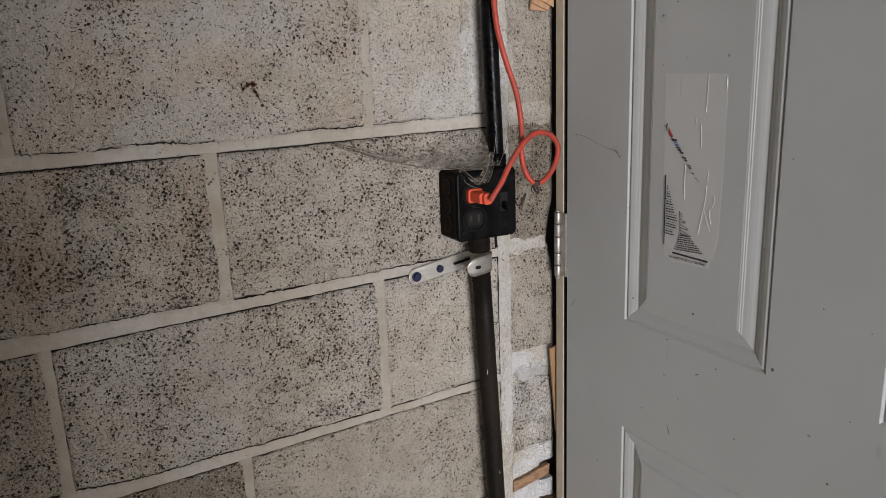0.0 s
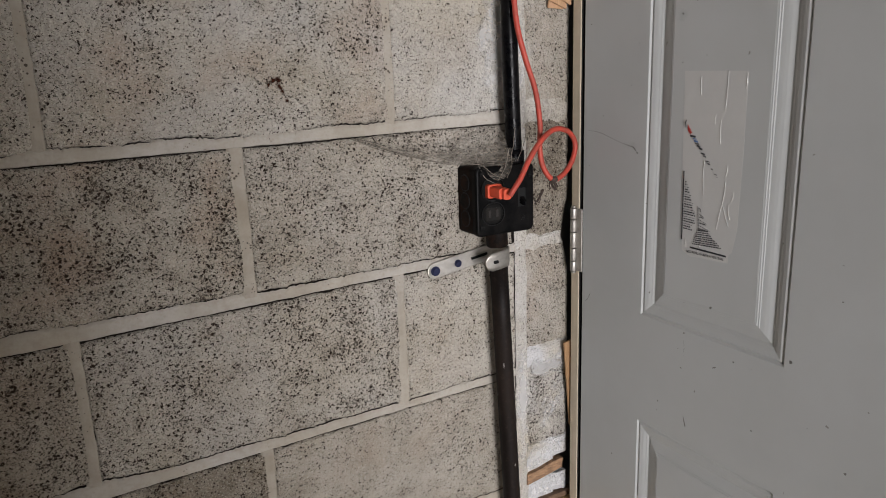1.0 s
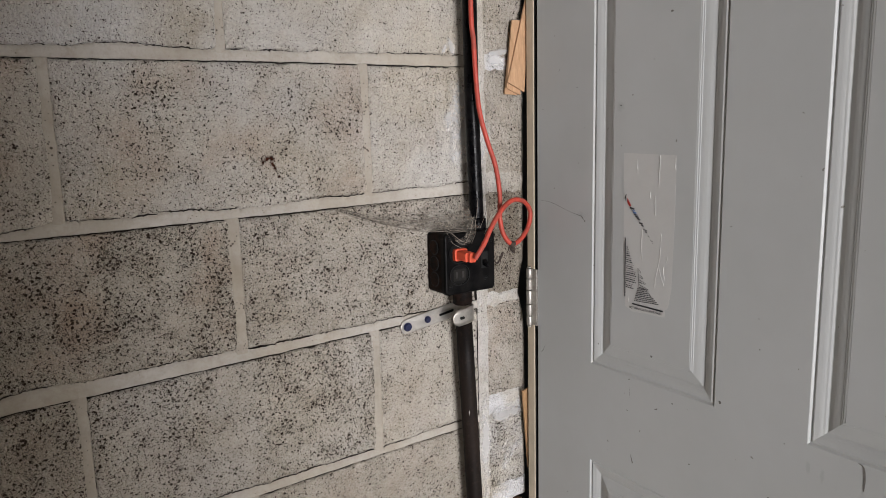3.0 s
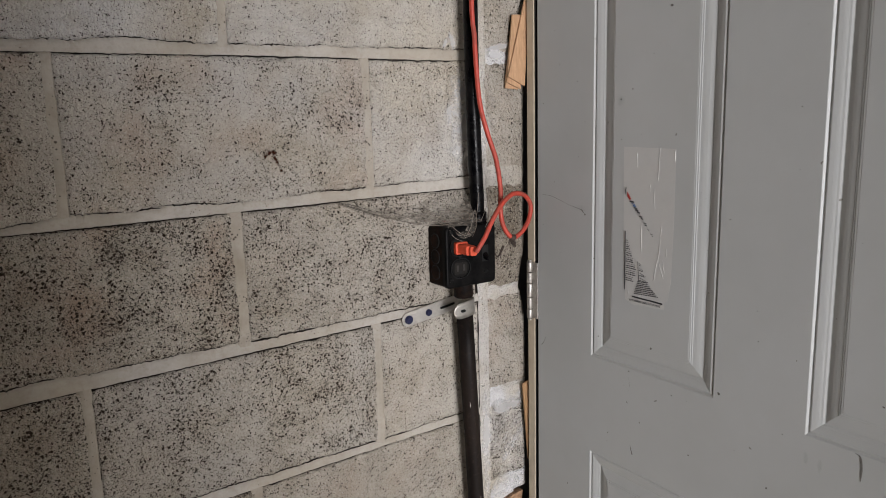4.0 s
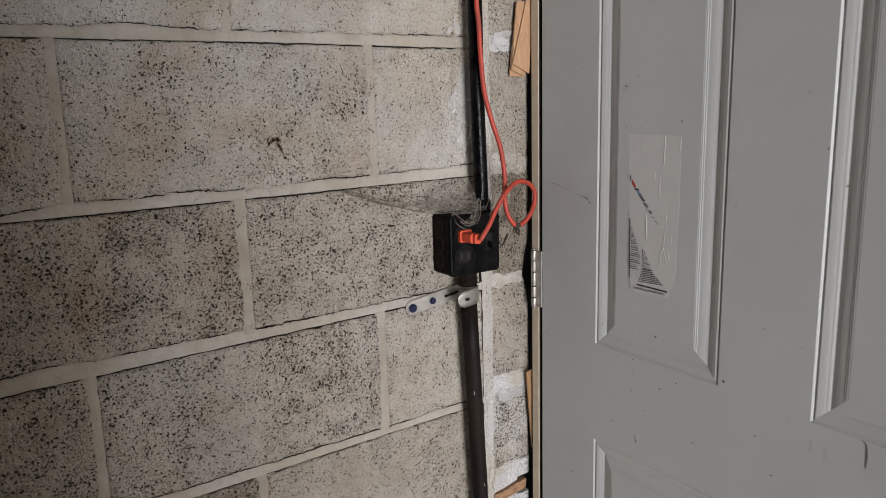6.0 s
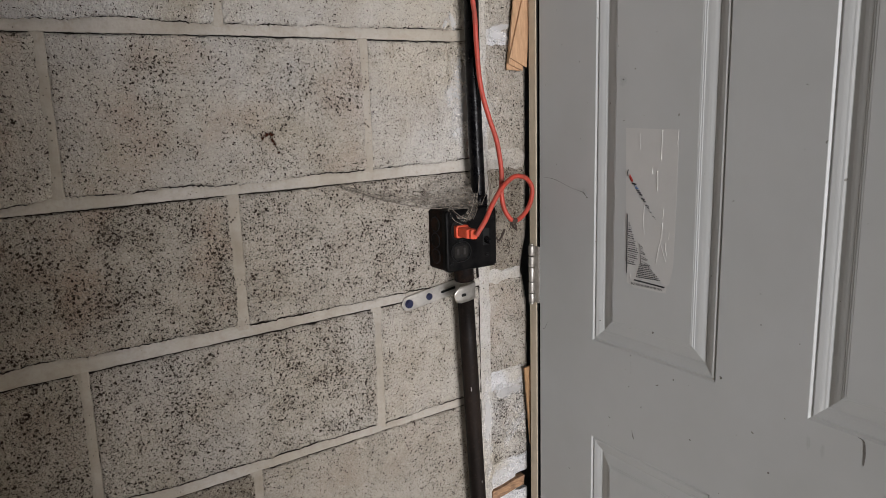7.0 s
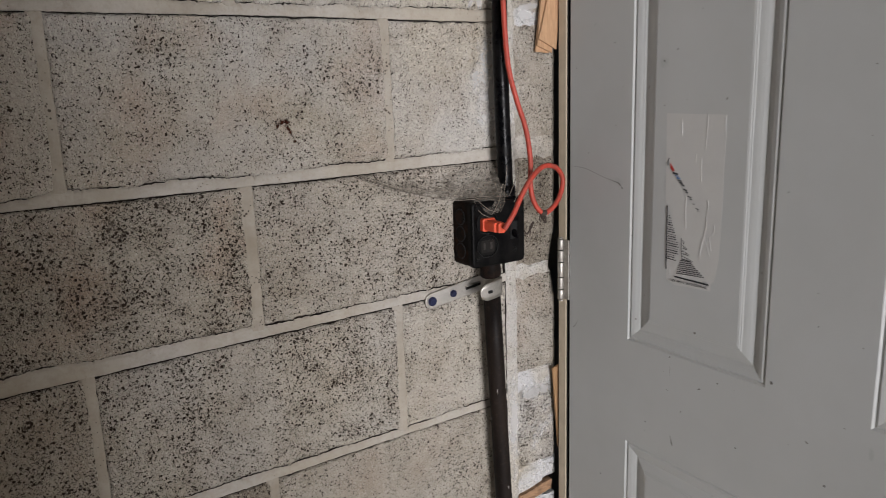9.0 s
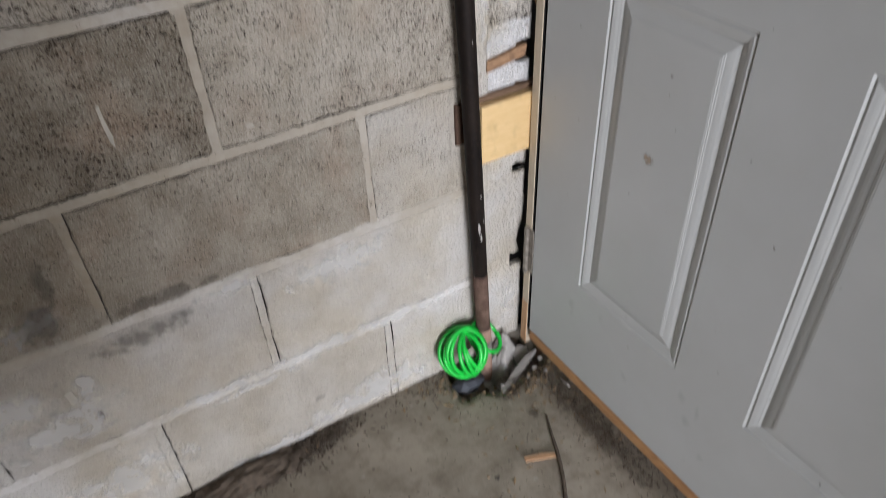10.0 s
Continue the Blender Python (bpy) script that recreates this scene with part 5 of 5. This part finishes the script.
def block_mesh(x0, x1, i, near):
    """One block between its joints: worn arrises that open cracks along the mortar in places and slip under it in others."""
    cols = [k / 110 for k in range(111)] if near else [0, 0.03, 0.5, 0.97, 1]
    rows = [0, 0.012, 0.03] + [0.06 + 0.88 * k / 36 for k in range(37)] + [0.97, 0.988, 1] if near else [0, 0.05, 0.95, 1]
    cols = [0, 0.0035] + cols[1:-1] + [0.9965, 1] if near else cols
    cx = (x0 + x1) / 2
    b0, b1 = under(i, cx), under(i + 1, cx)
    verts, faces = [], []
    for v in rows:
        zg = b0 + (b1 - b0) * v
        lgap = (0.0030 if i < 2 else 0.0013) * clamp(n2(zg * 14, i, x0 * 7) + 0.6 * n2(zg * 70, i, 2) + (0.5 if i < 3 else -0.12 if i < 6 else -0.45), -0.3, 1)
        rgap = -0.005 if x1 < INFILL and i > 1 else 0.0009 * clamp(n2(zg * 13, i, x1 * 7 + 5) + 0.6 * n2(zg * 66, i, 7) + (-0.8 if i == 0 else -0.5), -0.8, 1)
        xl, xr = head_right(i, x0, zg) + lgap, head_left(i, x1, zg) - rgap
        for u in cols:
            x = xl + (xr - xl) * u
            hi_gap = 0.0029 * clamp(n2(x * 8, i, 21) + 0.7 * n2(x * 46, i, 22) + (0.22 if i > 2 else -0.5), -0.7, 1)
            chip = max(0.0, n2(x * 27, i, 25) - 0.38) * 0.010 + max(0.0, n2(x * 120, i, 26) - 0.2) * 0.0022
            lo_gap = (0.0017 if i in (2, 3, 4) else 0.0002 if i == 6 else 0.0010 if i > 1 else 0.0003) + 0.0019 * clamp(n2(x * 6, i, 23) + 0.6 * n2(x * 60, i, 24) + (0.4 if i > 1 else -0.5), -0.8, 1) + chip * (1 if i > 1 else 0.3)
            lo, hi = over(i, x) + hi_gap, under(i + 1, x) - lo_gap
            z = lo + (hi - lo) * v
            d = min(min(u, 1 - u) * (xr - xl), min(v, 1 - v) * (hi - lo))
            y = face_relief(i, x, z) + 0.0026 * max(0.0, 1 - d / 0.003) ** 1.6
            verts.append((x - cx, y, z))
    w, h = len(cols), len(rows)
    faces = [(j * w + k, j * w + k + 1, (j + 1) * w + k + 1, (j + 1) * w + k) for j in range(h - 1) for k in range(w - 1)]
    rim = list(range(w)) + [j * w + w - 1 for j in range(1, h)] + [(h - 1) * w + k for k in range(w - 2, -1, -1)] + [j * w for j in range(h - 2, 0, -1)]
    n = len(verts)
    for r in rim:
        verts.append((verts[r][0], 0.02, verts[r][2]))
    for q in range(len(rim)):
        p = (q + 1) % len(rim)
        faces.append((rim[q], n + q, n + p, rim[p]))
    # side faces take the near-black, so the open gaps look shaded
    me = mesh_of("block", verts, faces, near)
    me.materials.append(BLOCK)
    me.materials.append(CREVICE_SHADE)
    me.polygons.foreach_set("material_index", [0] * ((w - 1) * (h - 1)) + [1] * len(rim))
    return me


def ribbon(name, points, edges, horizontal, seed, paint, proud=0.0014, step_back=0.016):
    """A band of struck mortar along points, running back into the joint. edges gives its two edges at a point."""
    verts, faces = [], []
    for a in points:
        e0, e1 = edges(a)
        y = -proud + wob(a * 40, seed, 7, 0.0007)
        k = min(0.0016, (e1 - e0) * 0.2)
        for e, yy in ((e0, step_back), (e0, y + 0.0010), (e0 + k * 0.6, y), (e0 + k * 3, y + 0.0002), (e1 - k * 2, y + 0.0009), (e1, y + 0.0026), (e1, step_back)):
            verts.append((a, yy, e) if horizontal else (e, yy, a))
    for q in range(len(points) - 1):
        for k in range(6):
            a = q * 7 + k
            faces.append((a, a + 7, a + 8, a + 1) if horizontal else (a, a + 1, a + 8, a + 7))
    # both faces that run back into the joint carry painted shade
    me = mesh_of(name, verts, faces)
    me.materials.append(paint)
    me.materials.append(CREVICE_SHADE)
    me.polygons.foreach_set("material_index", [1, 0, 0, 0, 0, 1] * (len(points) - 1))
    return me


def smeared_head(i, x, lo, hi, n):
    """A head joint wiped flush: its left edge fades into the block, its right edge keeps a hairline."""
    verts, faces = [], []
    for q in range(n + 1):
        z = lo + (hi - lo) * q / n
        e0 = head_left(i, x, z) + wob(z * 33, x * 5, i, 0.0018)
        e1 = head_right(i, x, z)
        swell = wob(z * 24, i, x * 3, 0.0004)
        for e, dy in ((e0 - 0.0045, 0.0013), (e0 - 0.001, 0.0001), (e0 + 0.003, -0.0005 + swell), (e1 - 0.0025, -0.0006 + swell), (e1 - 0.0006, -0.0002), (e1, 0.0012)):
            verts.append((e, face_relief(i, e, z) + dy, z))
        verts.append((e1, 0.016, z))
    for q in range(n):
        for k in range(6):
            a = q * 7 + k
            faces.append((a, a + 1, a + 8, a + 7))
    # the face behind the hairline has its shade painted on
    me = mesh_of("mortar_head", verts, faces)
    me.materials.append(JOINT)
    me.materials.append(CREVICE_SHADE)
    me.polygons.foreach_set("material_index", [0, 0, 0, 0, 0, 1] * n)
    return me


# how grimy, with some shade put into it, porous and rusty the blocks seen closest are: course, joint at the block's
# right end
LOOK = {}
for course, right, tone in ((7, 0, (0.10, 0.60, 0.0, 0.45)), (7, 1, (0.0, 0.66, 0.0, 0.75)), (6, 0, (0.14, 0.66, 0.10, 0.45)), (6, 1, (0.17, 0.76, 0.48, 0.45)), (6, 2, (0.11, 0.85, 0.55, 0.2)),
                            (5, 0, (0.38, 0.86, 0.15, 0.20)), (5, 1, (0.40, 0.98, 0.80, 0.10)), (5, 2, (0.65, 0.8, 0.7, 0.0)), (4, 0, (0.08, 0.74, 0.10, 0.20)), (4, 1, (0.22, 0.92, 0.1, 0.30)), (4, 2, (0.38, 1.0, 0.4, 0.05)), (4, 3, (0.7, 0.8, 0.4, 0.0)),
                            # the high first values on the left blocks add painted shade to real grime
                            (3, 0, (0.44, 0.74, 0.25, 0.1)), (3, 1, (1.12, 0.85, 0.5, 0.0)), (3, 2, (1.6, 0.7, 0.5, 0.0)), (2, 0, (0.26, 0.50, 0.15, 0.35)), (2, 1, (0.90, 0.58, 0.35, 0.1)), (2, 2, (0.95, 0.6, 0.4, 0.2)),
                            (1, 0, (0.24, 0.25, 0.0, 0.55)), (1, 1, (0.45, 0.25, 0.05, 0.65)), (1, 2, (0.35, 0.25, 0, 0.7)), (0, 0, (0.16, 0.18, 0, 0.75)), (0, 1, (0.46, 0.2, 0, 0.30)), (0, 2, (0.2, 0.1, 0, 0.7))):
    LOOK[course, right] = tone
INFILL = -0.0850  # where the main bond stops beside the door
rnd = random.Random(21)
for i in range(len(BEDS) - 1):
    first = ODD if i % 2 == 0 else EVEN
    joints = [INFILL] + [first - 0.4045 * k for k in range(8) if first - 0.4045 * k > WEST] + [WEST]
    for k, (right, left) in enumerate(zip(joints, joints[1:])):
        ob = part("block", block_mesh(left, right, i, right > -1.1 and i < 9), None, wall_north)
        ob.location.x = (left + right) / 2
        ob.color = LOOK.get((i, k), (rnd.uniform(0.15, 0.5), rnd.uniform(0.4, 0.7), rnd.uniform(0, 0.3), rnd.uniform(0.1, 0.5)))
    # head joints
    for k, x in enumerate(joints[1:-1]):
        n = 90 if x > -1.1 and i < 9 else 6
        lo, hi = over(i, x) - 0.004, under(i + 1, x) + 0.003
        if i > 1:
            hj = part("mortar_head", smeared_head(i, x, lo, hi, n), None, wall_north)
            hj.color = (min(0.9, 0.42 + 0.6 * LOOK.get((i, k), (0.3,))[0]), 0.34, 0.05, 0.2)
        else:
            hj = part("mortar_head", ribbon("mortar_head", [lo + (hi - lo) * q / n for q in range(n + 1)], lambda z: (head_left(i, x, z), head_right(i, x, z)), False, i * 7 + k, BLOCK, 0.0007), None, wall_north)
            hj.color = (0.16, 0.16, 0.0, 0.6)
for i in range(1, len(BEDS)):
    xs = [WEST + 0.15 * k for k in range(14)] + [-1.1 + 0.0025 * k for k in range(410)]
    mb = part("mortar_bed", ribbon("mortar_bed", [x for x in xs if x < INFILL + 0.004], lambda x: (under(i, x), over(i, x)), True, i * 3.3, JOINT), None, wall_north)
    mb.color = (0.30, 0.20, 0.0, 0.30) if i > 3 else (0.52, 0.2, 0.1, 0.1) if i == 3 else (0.30, 0.15, 0.05, 0.45) if i == 2 else (0.06, 0.1, 0.0, 0.7)

# infill between the main bond and the door: white mortar with rough pieces set in it
hj = part("mortar_head", ribbon("mortar_head", [0.02 + 0.008 * q for q in range(306)], lambda z: (INFILL - 0.0075 + wob(z * 25, 3, 3, 0.002), INFILL + 0.0155 + wob(z * 25, 5, 3, 0.003) + wob(z * 90, 5, 6, 0.0016)), False, 77, BLOCK), None, wall_north)
hj.color = (0.10, 0.38, 0.0, 0.55)
part("infill_mortar", box(INFILL - 0.004, -0.017, 0.0035, 0.013, -0.06, TOP), BLOCK, wall_north, "pale mortar filling beside the door").color = (0.05, 0.34, 0.0, 1.2)


def infill(z0, z1, tone, x0=-0.074, x1=0.0105):
    verts, faces, nx, nz = [], [], 16, max(4, int((z1 - z0) / 0.008))
    cz = (z0 + z1) / 2
    for j in range(nz + 1):
        for k in range(nx + 1):
            z = z0 + (z1 - z0) * j / nz
            # broken away beside the hinges
            notch = 0.013 * max(math.exp(-(((z - c) / 0.036) ** 2)) for c in (1.045, 0.275))
            x = x0 + (x1 - notch - x0) * k / nx
            rim = k in (0, nx) or j in (0, nz)
            if rim:
                x, z = x + wob(x * 60, z * 60, 1, 0.006 if k == 0 else 0.0025), z + wob(x * 60, z * 60, 8, 0.008)
            verts.append((x, (0.003 if rim else 0.0) + wob(x * 30, z * 30, 0, 0.0014), z - cz))
    w = nx + 1
    faces = [(j * w + k, j * w + k + 1, (j + 1) * w + k + 1, (j + 1) * w + k) for j in range(nz) for k in range(nx)]
    rim = [k for k in range(w)] + [j * w + nx for j in range(1, nz + 1)] + [nz * w + k for k in range(nx - 1, -1, -1)] + [j * w for j in range(nz - 1, 0, -1)]
    n = len(verts)
    for r in rim:
        verts.append((verts[r][0], 0.012, verts[r][2]))
    faces += [(rim[q], n + q, n + (q + 1) % len(rim), rim[(q + 1) % len(rim)]) for q in range(len(rim))]
    ob = part("block", mesh_of("block", verts, faces), BLOCK, wall_north, "rough cut infill block")
    ob.location.z = cz
    ob.color = tone


for z0, z1, tone in ((1.026, 1.048, (0.10, 0.2, 0.0, 1.2)), (0.828, 0.868, (0.02, 0.36, 0.0, 1.6)), (1.216, 1.250, (0.25, 0.5, 0.0, 0.4)), (0.684, 0.698, (0.0, 0.2, 0.0, 1.5)), (1.640, 1.820, (0.2, 0.6, 0, 0.5)), (1.440, 1.625, (0.50, 0.72, 0.1, 0.3)), (1.248, 1.415, (0.50, 0.70, 0.2, 0.2)), (1.046, 1.218, (1.1, 0.86, 0.2, 0.0)), (0.866, 1.026, (0.30, 0.80, 0.5, 0.2)), (0.694, 0.830, (0.10, 0.90, 0, 0.6)),
                     (0.660, 0.686, (0.0, 0.1, 0, 1.6)), (0.596, 0.628, (0.0, 0.05, 0, 1.5)), (0.440, 0.474, (0.0, 0.1, 0, 1.2)), (0.245, 0.425, (0.10, 0.3, 0, 0.6)), (0.030, 0.215, (0.06, 0.15, 0, 0.8)), (1.84, 2.02, (0.3, 0.7, 0, 0.3)), (2.05, 2.23, (0.3, 0.7, 0, 0.3)), (2.25, 2.43, (0.3, 0.7, 0, 0.3))):
    infill(z0, z1, tone)
